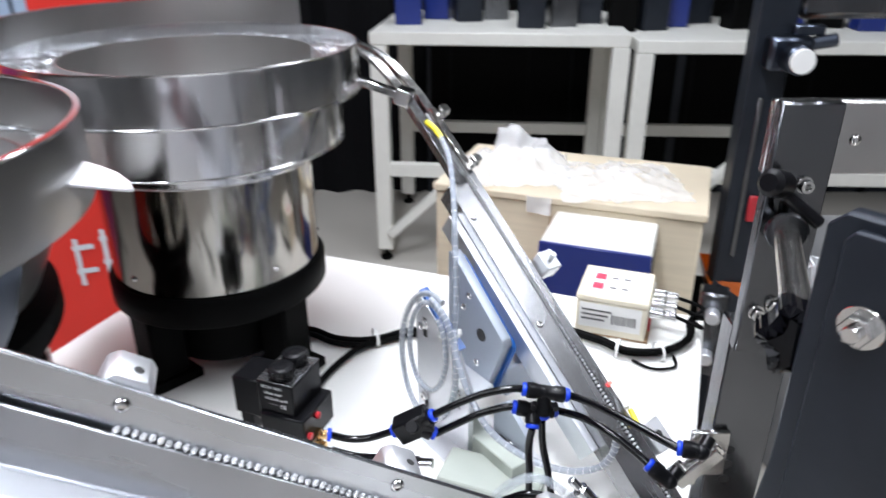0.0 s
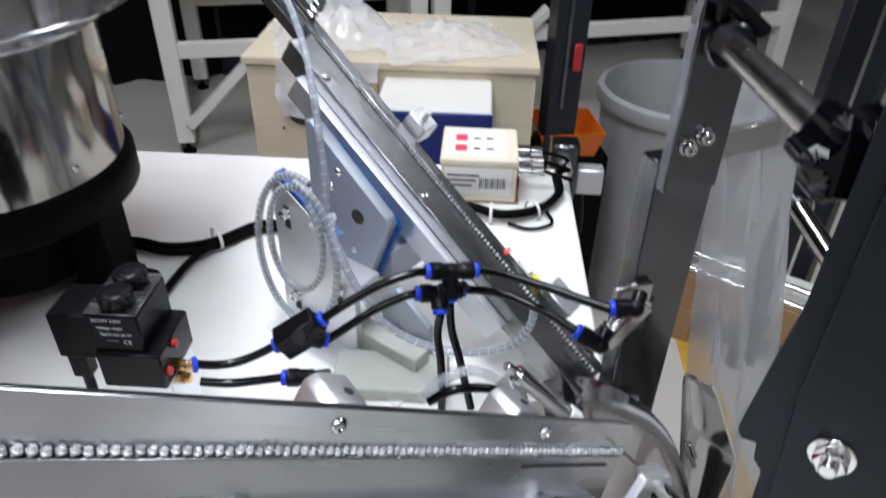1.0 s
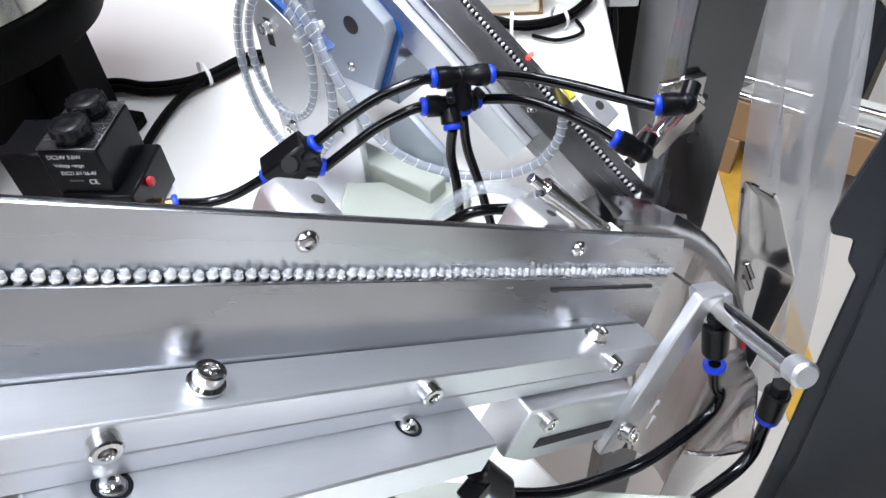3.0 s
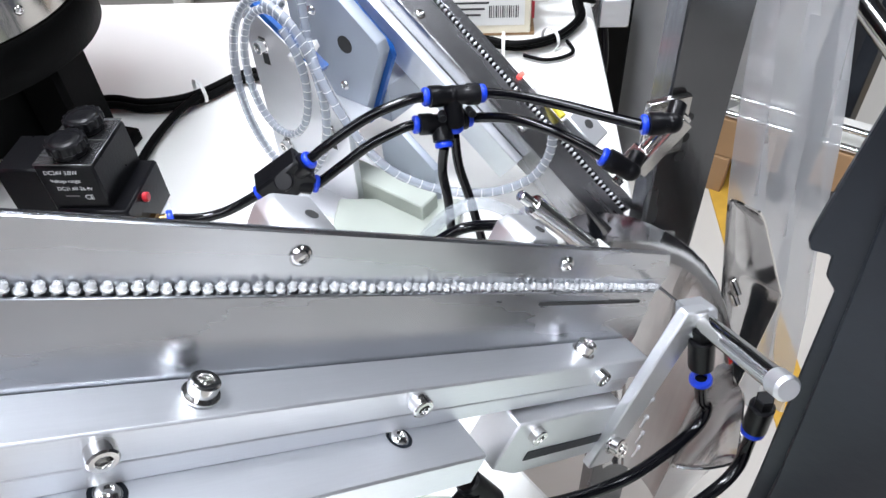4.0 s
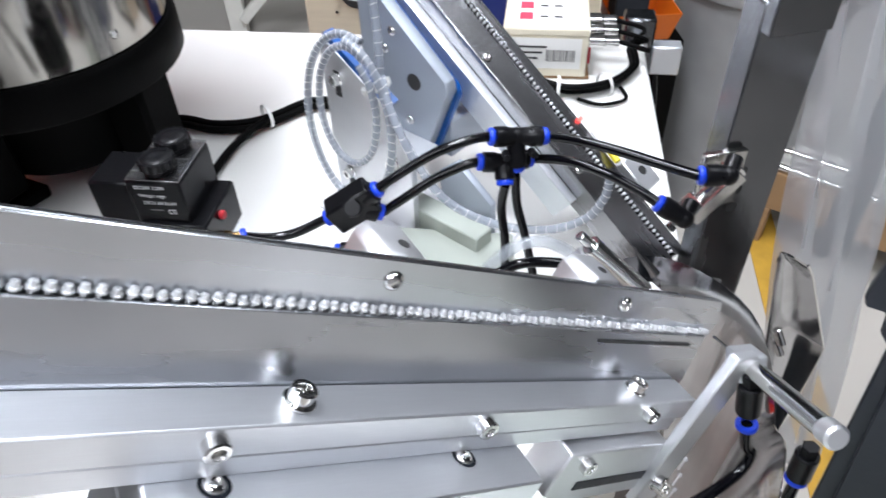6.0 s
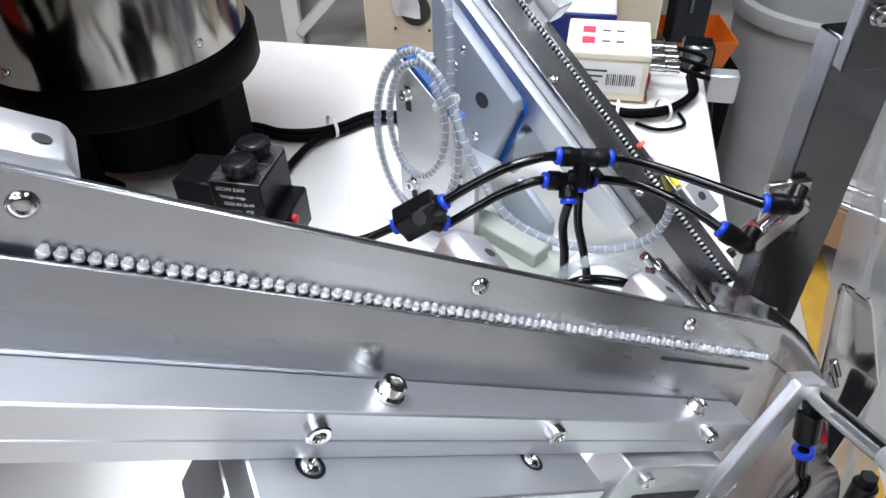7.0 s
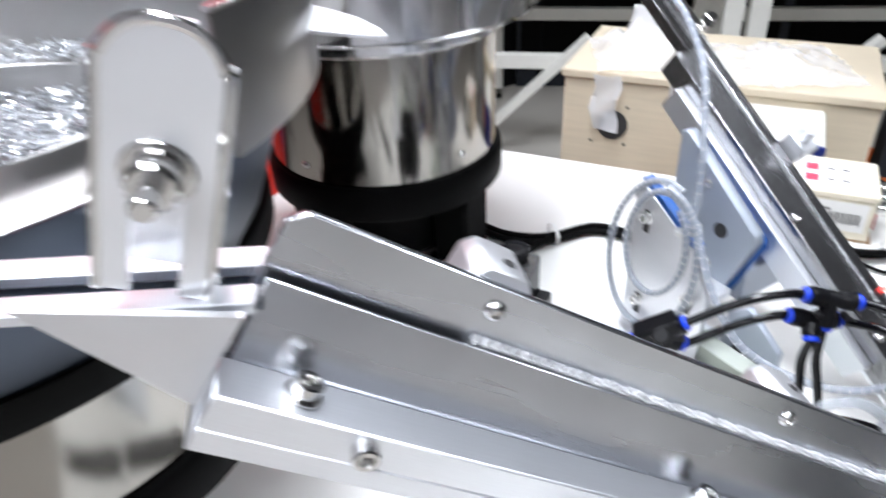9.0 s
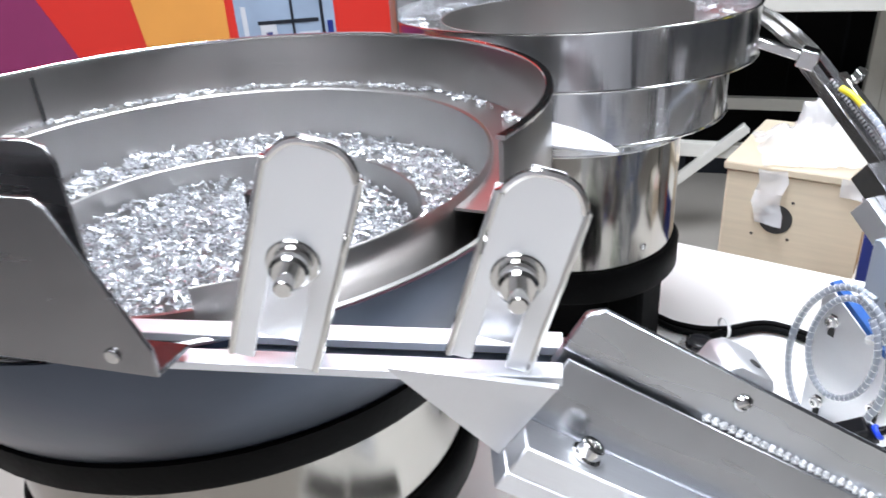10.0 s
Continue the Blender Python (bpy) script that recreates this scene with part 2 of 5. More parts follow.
def cyl(r, z0, z1, seg=20, bev=0.0004, m=I4):
    e = min(bev, r * 0.4, abs(z1 - z0) * 0.4)
    lo, hi = min(z0, z1), max(z0, z1)
    return lathe([(0, lo), (r - e, lo), (r, lo + e), (r, hi - e), (r - e, hi), (0, hi)], seg, m=m)


def prism(poly, z0, z1, m=I4, bev=0.0):
    b = bmesh.new()
    lo = [b.verts.new((x, y, z0)) for x, y in poly]
    hi = [b.verts.new((x, y, z1)) for x, y in poly]
    n = len(poly)
    b.faces.new(lo[::-1]), b.faces.new(hi)
    for i in range(n):
        b.faces.new((lo[i], lo[(i + 1) % n], hi[(i + 1) % n], hi[i]))
    bmesh.ops.recalc_face_normals(b, faces=b.faces)
    if bev:
        bmesh.ops.bevel(b, geom=b.edges[:], offset=bev, segments=1, affect="EDGES")
    bmesh.ops.transform(b, matrix=m, verts=b.verts)
    return b


def smooth_line(pts, step=8):
    pts = [Vector(p) for p in pts]
    if len(pts) < 3:
        return pts
    out = []
    for i in range(len(pts) - 1):
        p0, p1, p2, p3 = pts[max(i - 1, 0)], pts[i], pts[i + 1], pts[min(i + 2, len(pts) - 1)]
        for k in range(step):
            t = k / step
            out.append(0.5 * ((2 * p1) + (p2 - p0) * t + (2 * p0 - 5 * p1 + 4 * p2 - p3) * t * t + (3 * p1 - p0 - 3 * p2 + p3) * t ** 3))
    return out + [pts[-1]]


def sweep(pts, r, seg=10, step=8, ends=True):
    line = smooth_line(pts, step)
    b = bmesh.new()
    up = Vector((0, 0, 1))
    rings = []
    side = None
    for i, p in enumerate(line):
        d = (line[min(i + 1, len(line) - 1)] - line[max(i - 1, 0)]).normalized()
        if side is None:
            side = d.cross(up if abs(d.z) < 0.9 else Vector((1, 0, 0))).normalized()
        side = (side - d * side.dot(d)).normalized()
        other = d.cross(side)
        rings.append([b.verts.new(p + r * (math.cos(a) * side + math.sin(a) * other)) for a in [2 * math.pi * k / seg for k in range(seg)]])
    for p, q in zip(rings, rings[1:]):
        for k in range(seg):
            b.faces.new((p[k], p[(k + 1) % seg], q[(k + 1) % seg], q[k]))
    if ends:
        b.faces.new(rings[0][::-1]), b.faces.new(rings[-1])
    bmesh.ops.recalc_face_normals(b, faces=b.faces)
    return b


def along(p, q):
    """A pose at p whose z axis points to q."""
    d = Vector(q) - Vector(p)
    return Matrix.Translation(p) @ d.to_track_quat("Z", "Y").to_matrix().to_4x4()


def sheet(rows, thick):
    """A thin curved sheet from a grid of points, thickened."""
    b = bmesh.new()
    vs = [[b.verts.new(p) for p in r] for r in rows]
    for r, q in zip(vs, vs[1:]):
        for k in range(len(r) - 1):
            b.faces.new((r[k], r[k + 1], q[k + 1], q[k]))
    bmesh.ops.recalc_face_normals(b, faces=b.faces)
    bmesh.ops.solidify(b, geom=b.faces[:], thickness=thick)
    return b


def finish(me, mat, angle=40):
    me.materials.append(mat)
    me.shade_smooth()
    me.set_sharp_from_angle(angle=radians(angle))


def part(name, bm, mat, parent, label=""):
    me = bpy.data.meshes.new(name)
    bm.to_mesh(me)
    bm.free()
    finish(me, mat)
    ob = new(name, me)
    ob.parent = parent
    if label:
        tagged(ob, label)
    return ob


def mesh_part(name, me, parent, m):
    ob = new(name, me)
    ob.parent = parent
    ob.matrix_local = m
    return ob


def thing(name, m, label, category, group="", kind=""):
    ob = new(name)
    ob.matrix_world = m
    ob.empty_display_size = 0.02
    return tagged(ob, label, category, group, kind)


def solid(name, bm, mat, label="", category="", group="", kind=""):
    me = bpy.data.meshes.new(name)
    bm.to_mesh(me)
    bm.free()
    finish(me, mat)
    return tagged(new(name, me), label, category, group, kind)


def axes(x, y, z, o):
    m = Matrix((x, y, z)).transposed().to_4x4()
    m.translation = o
    return m


def hex_bolt(r, h, washer=True):
    """A socket-head cap screw on its seat at z = 0, axis up."""
    e = 0.0005
    prof = [(0, h - 0.6 * h), (r * 0.5, h - 0.6 * h), (r * 0.5, h - 0.0003), (r * 0.55, h), (r - e, h), (r, h - e), (r, 0.0), (0, 0)]
    b = lathe(prof, 24)
    if washer:
        b = bm_join(b, cyl(r * 1.25, -0.0002, 0.0010, 24, 0.0002))
    return b


def button_bolt(r, h):
    prof = [(0, h * 0.55), (r * 0.42, h * 0.55), (r * 0.42, h * 0.93), (r * 0.6, h * 0.86), (r * 0.85, h * 0.55), (r, h * 0.15), (r, 0), (0, 0)]
    return lathe(prof, 24)


def shared(name, bm, mat):
    me = bpy.data.meshes.new(name)
    bm.to_mesh(me)
    bm.free()
    finish(me, mat)
    return me


CAP5 = shared("cap_screw", hex_bolt(0.0043, 0.0055), CHROME)
CAP5_PLAIN = shared("cap_screw", hex_bolt(0.0040, 0.0048, False), CHROME)
BUTTON4 = shared("button_screw", button_bolt(0.0036, 0.0022), CHROME)

# ---------------------------------------------------------------- the hall
solid("floor", box(-6, 6, -5, 8, -0.1, 0, 0), FLOOR, "beige epoxy hall floor with faint stains", "floor", kind="structure")
solid("ceiling", box(-6, 6, -5, 8, CEILING, CEILING + 0.1, 0), CEIL, "dark hall ceiling", "ceiling", kind="structure")
# South wall: unseen, pale and close to brighten reflections in the metal.
for nm, w in (("wall_north", (-4, 5, 8, 8.1, 0, CEILING)), ("reflector_wall_south", (-4, 5, -2.7, -2.6, 0, CEILING)),
              ("wall_east", (5, 5.1, -2.7, 8, 0, CEILING)), ("wall_west", (-4.1, -4, -2.7, 8, 0, CEILING))):
    solid(nm, box(*w, 0), WALL if nm in ("wall_north", "wall_west") else PLASTER if nm == "reflector_wall_south" else GREYWALL, "plain dark hall wall" if nm in ("wall_north", "wall_west") else "plain pale grey unseen wall closing the hall", "wall", kind="structure")
for lx, ly, turn in LAMPS:
    t = thing("unseen_ceiling_lamp", pose(lx, ly, CEILING, 0, 0, turn), "long unseen ceiling lamp with a white housing, added for light", "lamp", "ceiling lamps")
    part("housing", box(-0.62, 0.62, -0.14, 0.14, -0.09, 0.0, 0.004), FRAMEWHITE, t)
    part("diffuser", box(-0.6, 0.6, -0.125, 0.125, -0.1, -0.09, 0.002), DIFFUSER, t, "glowing diffuser of an unseen lamp")

# yellow floor tape
tape = thing("floor_tape", I4, "worn yellow marking tape on the floor", "floor tape", kind="structure")
part("strip", prism([(0.62, 0.42), (0.70, 0.42), (1.10, 1.43), (1.02, 1.43)], 0.0005, 0.0035), TAPE, tape)
part("strip", prism([(1.02, 1.45), (1.10, 1.45), (2.0, 1.10), (2.0, 1.02)], 0.0005, 0.0037), TAPE, tape)

# ---------------------------------------------------------------- table
E1, E2 = Vector((0.941, -0.339, 0)), Vector((0.339, 0.941, 0))
TABLE = axes(E1, E2, Vector((0, 0, 1)), Vector((0.328, 0.781, 0.80)))
table = thing("work_table", TABLE, "white laminate machine table carrying the bowl feeders", "table")
part("tabletop", prism([(-0.706, -0.78), (0, -0.78), (0, -0.575), (-0.070, -0.565), (-0.088, -0.545), (-0.088, -0.400), (-0.070, -0.380), (0, -0.372), (0, 0), (-0.706, 0)], -0.03, 0, I4, 0.002), WHITE, table)
for tx in (-0.67, -0.04):
    for ty in (-0.74, -0.04):
        part("leg", box(tx - 0.02, tx + 0.02, ty - 0.02, ty + 0.02, -0.80, -0.03, 0.002), FRAMEWHITE, table)
part("apron", box(-0.69, -0.02, -0.035, -0.015, -0.10, -0.03, 0.002), FRAMEWHITE, table)

# ---------------------------------------------------------------- near feeding rail
U = Vector((0.8050, 0.2400, -0.5420)).normalized()
S = Vector((U.y, -U.x, 0)).normalized()
N = S.cross(U)
if N.z < 0:
    N = -N
RAIL = axes(U, -S, N, Vector((-0.018, 0.283, 0.995)))
# in the rail's space x runs down the rail, y away from the camera's side, z square to the rail
rail = thing("feeding_rail", RAIL, "sloping steel and aluminium screw feeding rail between bowl and chute", "feeding rail")
TOXZ = Matrix(((1, 0, 0, 0), (0, 0, -1, 0), (0, 1, 0, 0), (0, 0, 0, 1)))
part("back_plate", prism([(-0.205, -0.050), (-0.205, 0.004), (-0.200, 0.008), (0.206, 0.008), (0.2165, -0.003), (0.2165, -0.013), (0.212, -0.019), (0.212, -0.050)], -0.0032, 0.0, TOXZ, 0.0005), PLATE, rail, "ground steel back plate")
YZX = Matrix(((0, 0, 1, 0), (1, 0, 0, 0), (0, 1, 0, 0), (0, 0, 0, 1)))
part("front_plate", prism([(-0.0028, -0.0452), (-0.0028, -0.0118), (-0.0042, -0.0118), (-0.0085, -0.0372), (-0.0085, -0.0452)], -0.203, 0.205, YZX, 0.0003), PLATE, rail, "ground steel front plate")
part("ledge_bar", box(-0.207, 0.195, -0.0250, -0.0088, -0.048, -0.036, 0.0007), ALU, rail, "aluminium ledge bar")
part("lower_bar", box(-0.207, 0.190, -0.0244, -0.001, -0.0566, -0.0483, 0.0006), ALU, rail, "aluminium lower bar")
part("step_bar", box(-0.068, 0.080, -0.0424, 0.004, -0.0715, -0.0568, 0.0008), ALU, rail, "broad aluminium step bar")
part("support_block", box(-0.068, 0.072, -0.0236, 0.004, -0.100, -0.0718, 0.0008), ALU, rail, "aluminium support block")
part("slit", box(0.117, 0.193, -0.0058, -0.0048, -0.0172, -0.0158, 0), INK, rail, "dark sensing slit")
part("spacer", box(-0.18, 0.19, -0.0027, -0.0002, -0.045, -0.026, 0.0), DARKSTEEL, rail)
for a in (-0.183, -0.026, 0.150):
    mesh_part("cap_screw", CAP5, rail, pose(a, -0.0165, -0.0355))
for a in (-0.162, -0.0527, 0.0498, 0.157):
    mesh_part("cap_screw", CAP5_PLAIN, rail, pose(a, -0.0247, -0.0415, 90, 0, 0))
for a in (-0.0485, 0.0475):
    mesh_part("button_screw", BUTTON4, rail, pose(a + 0.0005, -0.0268, -0.0570))
    part("counterbore", lathe([(0.0037, 0.0), (0.0050, 0.0)], 24, m=pose(a + 0.0005, -0.0268, -0.0566)), DARKSTEEL, rail, "dark counterbore edge")
for a in (-0.1364, 0.0, 0.128):
    mesh_part("button_screw", BUTTON4, rail, pose(a, -0.0001, 0.0, 90, 0, 0))
for a, h in ((-0.137, 0.0), (0.004, -0.0035), (0.112, -0.002)):
    part("clamp_block", prism([(a - 0.011, -0.03), (a - 0.011, 0.0075 + h), (a - 0.007, 0.0115 + h), (a + 0.007, 0.0115 + h), (a + 0.011, 0.0075 + h), (a + 0.011, -0.03)], -0.0225, -0.0035, TOXZ, 0.0008), ALU_MATT, rail, "pale aluminium clamp block")
    part("set_hole", cyl(0.0022, 0, 0.0003, 14, 0, pose(a + 0.002, 0.0105, 0.0116 + h)), INK, rail)
# column down to the table
RB = RAIL @ Vector((0.01, -0.010, -0.098))
stand = thing("rail_stand", Matrix.Translation((RB.x, RB.y, 0.80)), "aluminium rail stand on the white table", "stand")
ang = math.atan2(U.y, U.x)
part("foot_plate", box(-0.055, 0.055, -0.035, 0.035, 0, 0.008, 0.001, pose(0, 0, 0, 0, 0, math.degrees(ang))), ALU, stand)
part("column", box(-0.022, 0.022, -0.010, 0.010, 0.008, RB.z - 0.80 + 0.006, 0.001, pose(0, 0, 0, 0, 0, math.degrees(ang))), ALU, stand)

# ---------------------------------------------------------------- screws on the near rail
PITCH = 0.00372


def screw_mesh(name, r=0.00160, head=0.0019, shank=0.0085):
    b = lathe([(0, head * 0.8), (r * 0.22, head * 0.8), (r * 0.30, head * 1.12), (r * 0.58, head * 1.05), (r * 0.74, head * 0.72), (r * 0.76, head * 0.30), (r, head * 0.22), (r * 1.04, 0), (r, -head * 0.15), (r * 0.5, -head * 0.2), (r * 0.5, -shank), (r * 0.3, -shank - 0.0006), (0, -shank - 0.0006)], 12)
    return shared(name, b, ZINC)


SCREW = screw_mesh("screw")
SEAT = -0.0108
JERKS = [0.42, 1.22, 2.0, 2.78, 3.55, 4.30, 5.10, 5.82, 6.60, 7.38, 8.20, 8.95, 9.70]
queue = []
A0 = 0.2085
for i in range(93):
    ob = new("screw", SCREW)
    ob.matrix_world = RAIL @ pose(A0 - i * PITCH, -0.0017, SEAT + 0.0004 * math.sin(i * 2.1), 4 * math.sin(i * 1.7), 5 * math.sin(i * 2.9))
    tagged(ob, "small zinc-plated screw queued in the rail slot", "screw", "screws on the near rail")
    queue.append(ob)
late = []
# arrival time of each newcomer and how many pitches behind the tail it stops
ARRIVALS = [(tj + 0.30, 0) for tj in JERKS[:11]] + [(8.64, 1), (8.80, 2), (9.25, 2), (9.37, 3), (9.49, 4)]
for k in range(len(ARRIVALS)):
    ob = new("screw", SCREW)
    ob.matrix_world = RAIL @ pose(-0.1985 + 0.004 * k * 0.08, -0.0017, SEAT)
    tagged(ob, "small zinc-plated screw sliding into the rail slot", "screw", "screws on the near rail")
    late.append(ob)

# ---------------------------------------------------------------- far bowl feeder
def feeder_base(t, r, z_ring0, z_ring1, leg_angles, leg_r):
    part("rubber_ring", lathe([(r - 0.02, z_ring0), (r + 0.004, z_ring0), (r + 0.006, z_ring0 + 0.003), (r + 0.006, z_ring1 - 0.004), (r + 0.003, z_ring1), (r - 0.02, z_ring1)], 64, close=True), RUBBER, t, "matt black base ring")
    part("drive_unit", cyl(r * 0.62, 0.02, z_ring0 + 0.012, 40, 0.003), RUBBER, t, "dark drive unit below the bowl")
    for a in leg_angles:
        m = pose(leg_r * math.cos(radians(a)), leg_r * math.sin(radians(a)), 0, 0, 0, a)
        part("leg", bm_join(box(-0.022, 0.018, -0.020, 0.020, 0.010, z_ring0 + 0.004, 0.004, m), prism([(-0.03, -0.028), (0.034, -0.022), (0.034, 0.022), (-0.03, 0.028)], 0.0, 0.012, m, 0.002)), RUBBER, t, "black rubber-footed leg")


B2 = Matrix.Translation((-0.246, 0.717, 0.80))
bowl2 = thing("bowl_feeder", B2, "vibratory bowl feeder with a polished stainless drum and black base ring", "bowl feeder", "bowl feeders")
feeder_base(bowl2, 0.108, 0.088, 0.120, (232, 330, 100), 0.088)
part("drum", lathe([(0.104, 0.118), (0.108, 0.119), (0.108, 0.236), (0.104, 0.236)], 96), MIRROR, bowl2, "mirror-polished lower drum")
part("collar", lathe([(0.1085, 0.232), (0.1150, 0.234), (0.1150, 0.256), (0.1085, 0.256)], 96), BAND, bowl2, "stainless collar")
part("lower_hoop", lathe([(0.100, 0.248), (0.1440, 0.250), (0.1440, 0.302), (0.1400, 0.302)], 96), BAND, bowl2, "stainless lower hoop")
part("upper_hoop", lathe([(0.1410, 0.298), (0.1640, 0.300), (0.1640, 0.3445), (0.1625, 0.3445), (0.1625, 0.318), (0.130, 0.312), (0.130, 0.298)], 96), BAND, bowl2, "stainless upper hoop")
for hr, hz in ((0.1645, 0.3015), (0.1640, 0.3440), (0.1445, 0.2515), (0.1155, 0.2345)):
    part("rolled_hem", lathe([(hr + 0.0009 * math.cos(q), hz + 0.0009 * math.sin(q)) for q in [2 * math.pi * k / 8 for k in range(8)]], 96, close=True), CHROME, bowl2)
part("back_wall", lathe([(0.1632, 0.330), (0.1650, 0.330), (0.1650, 0.372), (0.1632, 0.372)], 64, 60, 215, close=True), BOWL, bowl2, "raised rear wall")
part("track", lathe([(0.120, 0.318), (0.1628, 0.322), (0.1628, 0.3235), (0.120, 0.3195)], 96), BOWL, bowl2, "screw track inside the rim")
part("inner_wall", lathe([(0.118, 0.290), (0.1195, 0.290), (0.1195, 0.336), (0.118, 0.336)], 80, 20, 300, close=True), BOWL, bowl2, "inner bowl wall")
part("bowl_floor", lathe([(0.0, 0.296), (0.120, 0.292), (0.120, 0.290), (0.0, 0.294)], 64), BOWL, bowl2)
for a in (-42, -120, 15):
    m = Matrix.Rotation(radians(a), 4, "Z") @ pose(0.1078, 0, 0.135, 0, 90, 0)
    mesh_part("button_screw", BUTTON4, bowl2, m)

# screws lying along a ring, one joined heap
def screw_heap(spots, seed, length=0.0068, r=0.00078):
    rng = np.random.default_rng(seed)
    ring = np.array([(math.cos(a), math.sin(a)) for a in np.arange(5) * 2 * math.pi / 5])
    prof = [(r, 0.0), (r, length - 0.0014), (2 * r, length - 0.0014), (1.7 * r, length)]
    verts, faces = [], []
    for (x, y, z, flat) in spots:
        yaw, pitch, roll = rng.uniform(0, 6.283), rng.normal(0, flat), 0
        d = np.array((math.cos(yaw) * math.cos(pitch), math.sin(yaw) * math.cos(pitch), math.sin(pitch)))
        s = np.array((-math.sin(yaw), math.cos(yaw), 0.0))
        n = np.cross(s, d)
        base, o = len(verts), np.array((x, y, z)) - d * length / 2
        for rr, h in prof:
            for c, q in ring:
                verts.append(o + d * h + rr * (c * s + q * n))
        for k in range(len(prof) - 1):
            for j in range(5):
                a, b = base + 5 * k + j, base + 5 * k + (j + 1) % 5
                faces.append((a, b, b + 5, a + 5))
        faces.append(tuple(base + 4 - j for j in range(5)))
        faces.append(tuple(base + 15 + j for j in range(5)))
    me = bpy.data.meshes.new("screw_heap")
    me.from_pydata([tuple(v) for v in verts], [], faces)
    finish(me, LOOSE, 50)
    return me


def ring_spots(cx, cy, r0, r1, a0, a1, z, n, seed, rise=0.0, flat=0.15):
    rng = np.random.default_rng(seed)
    out = []
    for _ in range(n):
        a, r = radians(rng.uniform(a0, a1)), math.sqrt(rng.uniform(r0 * r0, r1 * r1))
        out.append((cx + r * math.cos(a), cy + r * math.sin(a), z + rng.uniform(0, rise), flat))
    return out


tagged(new("screw_heap", screw_heap(ring_spots(-0.246, 0.717, 0.126, 0.160, -60, 250, 1.1245, 330, 3, 0.003), 4)), "loose zinc-plated screws lying on the far bowl's track", "screws", kind="stuff")

# brace arm from the far bowl to the ramp head
arm = thing("brace_arm", I4, "short bright steel arm holding the ramp head to the bowl", "brace")
part("bar", box(-0.006, 0.006, -0.004, 0.004, 0, 0.062, 0.001, along((-0.092, 0.735, 1.108), (-0.034, 0.722, 1.090))), CHROME, arm)
part("clamp", box(-0.010, 0.010, -0.008, 0.008, 0.050, 0.066, 0.001, along((-0.092, 0.735, 1.108), (-0.034, 0.722, 1.090))), CHROME, arm)

# ---------------------------------------------------------------- near bowl feeder
B1C = Vector((-0.422, 0.384, 0.80))
bowl1 = thing("bowl_feeder", Matrix.Translation(B1C), "vibratory bowl feeder full of small zinc screws, grey satin steel", "bowl feeder", "bowl feeders")
feeder_base(bowl1, 0.150, 0.088, 0.120, (250, 330, 120), 0.1)
part("drum", lathe([(0.146, 0.118), (0.150, 0.119), (0.150, 0.200), (0.146, 0.200)], 96), MIRROR, bowl1, "mirror-polished lower drum")
part("upper_ring", lathe([(0.12, 0.196), (0.166, 0.196), (0.168, 0.199), (0.168, 0.2145), (0.12, 0.2145)], 80, close=True), RUBBER, bowl1, "black upper ring")
part("lower_wall", lathe([(0.10, 0.224), (0.150, 0.2235), (0.160, 0.228), (0.176, 0.262), (0.1975, 0.294), (0.196, 0.295), (0.174, 0.263), (0.158, 0.230), (0.10, 0.226)], 96), BOWL, bowl1, "flared lower bowl wall")
part("outer_wall", lathe([(0.2030, 0.286), (0.2055, 0.286), (0.2055, 0.3385), (0.2048, 0.3400), (0.2037, 0.3400), (0.2030, 0.3385)], 110, -18, 208, close=True), BOWL, bowl1, "tall rear bowl wall")
part("rim_lip", lathe([(0.2022, 0.3402), (0.2062, 0.3402), (0.2066, 0.3406), (0.2066, 0.3420), (0.2062, 0.3424), (0.2022, 0.3424), (0.2018, 0.3420), (0.2018, 0.3406)], 110, -18, 208, close=True), CHROME, bowl1, "bright ground rim")
part("wall_seam", box(0.2015, 0.2028, -0.0012, 0.0012, 0.30, 0.336, 0.0, pose(0, 0, 0, 0, 0, 160)), INK, bowl1)
part("top_track", lathe([(0.172, 0.2975), (0.2045, 0.2995), (0.2045, 0.3010), (0.172, 0.2990)], 110, -15, 215, close=True), BOWL, bowl1, "upper screw track")
part("track_lip", lathe([(0.1700, 0.262), (0.1722, 0.262), (0.1722, 0.3030), (0.1712, 0.3042), (0.1700, 0.3030)], 110, -60, 240, close=True), BOWL, bowl1, "inner wall below the track")
part("ring_floor", lathe([(0.126, 0.257), (0.1715, 0.262), (0.1715, 0.2605), (0.126, 0.2555)], 96), BOWL, bowl1)
part("inner_lip", lathe([(0.1245, 0.230), (0.1265, 0.230), (0.1265, 0.2630), (0.1255, 0.2640), (0.1245, 0.2630)], 96, -40, 290, close=True), BOWL, bowl1, "inner bowl lip")
part("bowl_floor", lathe([(0.0, 0.234), (0.126, 0.230), (0.126, 0.228), (0.0, 0.232)], 64), BOWL, bowl1)
part("near_wall", lathe([(0.166, 0.232), (0.168, 0.232), (0.168, 0.2920), (0.166, 0.2920)], 60, -80, -14, close=True), BOWL, bowl1, "low plain wall on the outlet side")
post1 = part("centre_post", bm_join(cyl(0.006, 0.232, 0.262, 20), cyl(0.008, 0.262, 0.278, 20, 0.001)), BLACK, bowl1, "black capped centre bolt")
post1.location = (0.02, 0.012, 0)
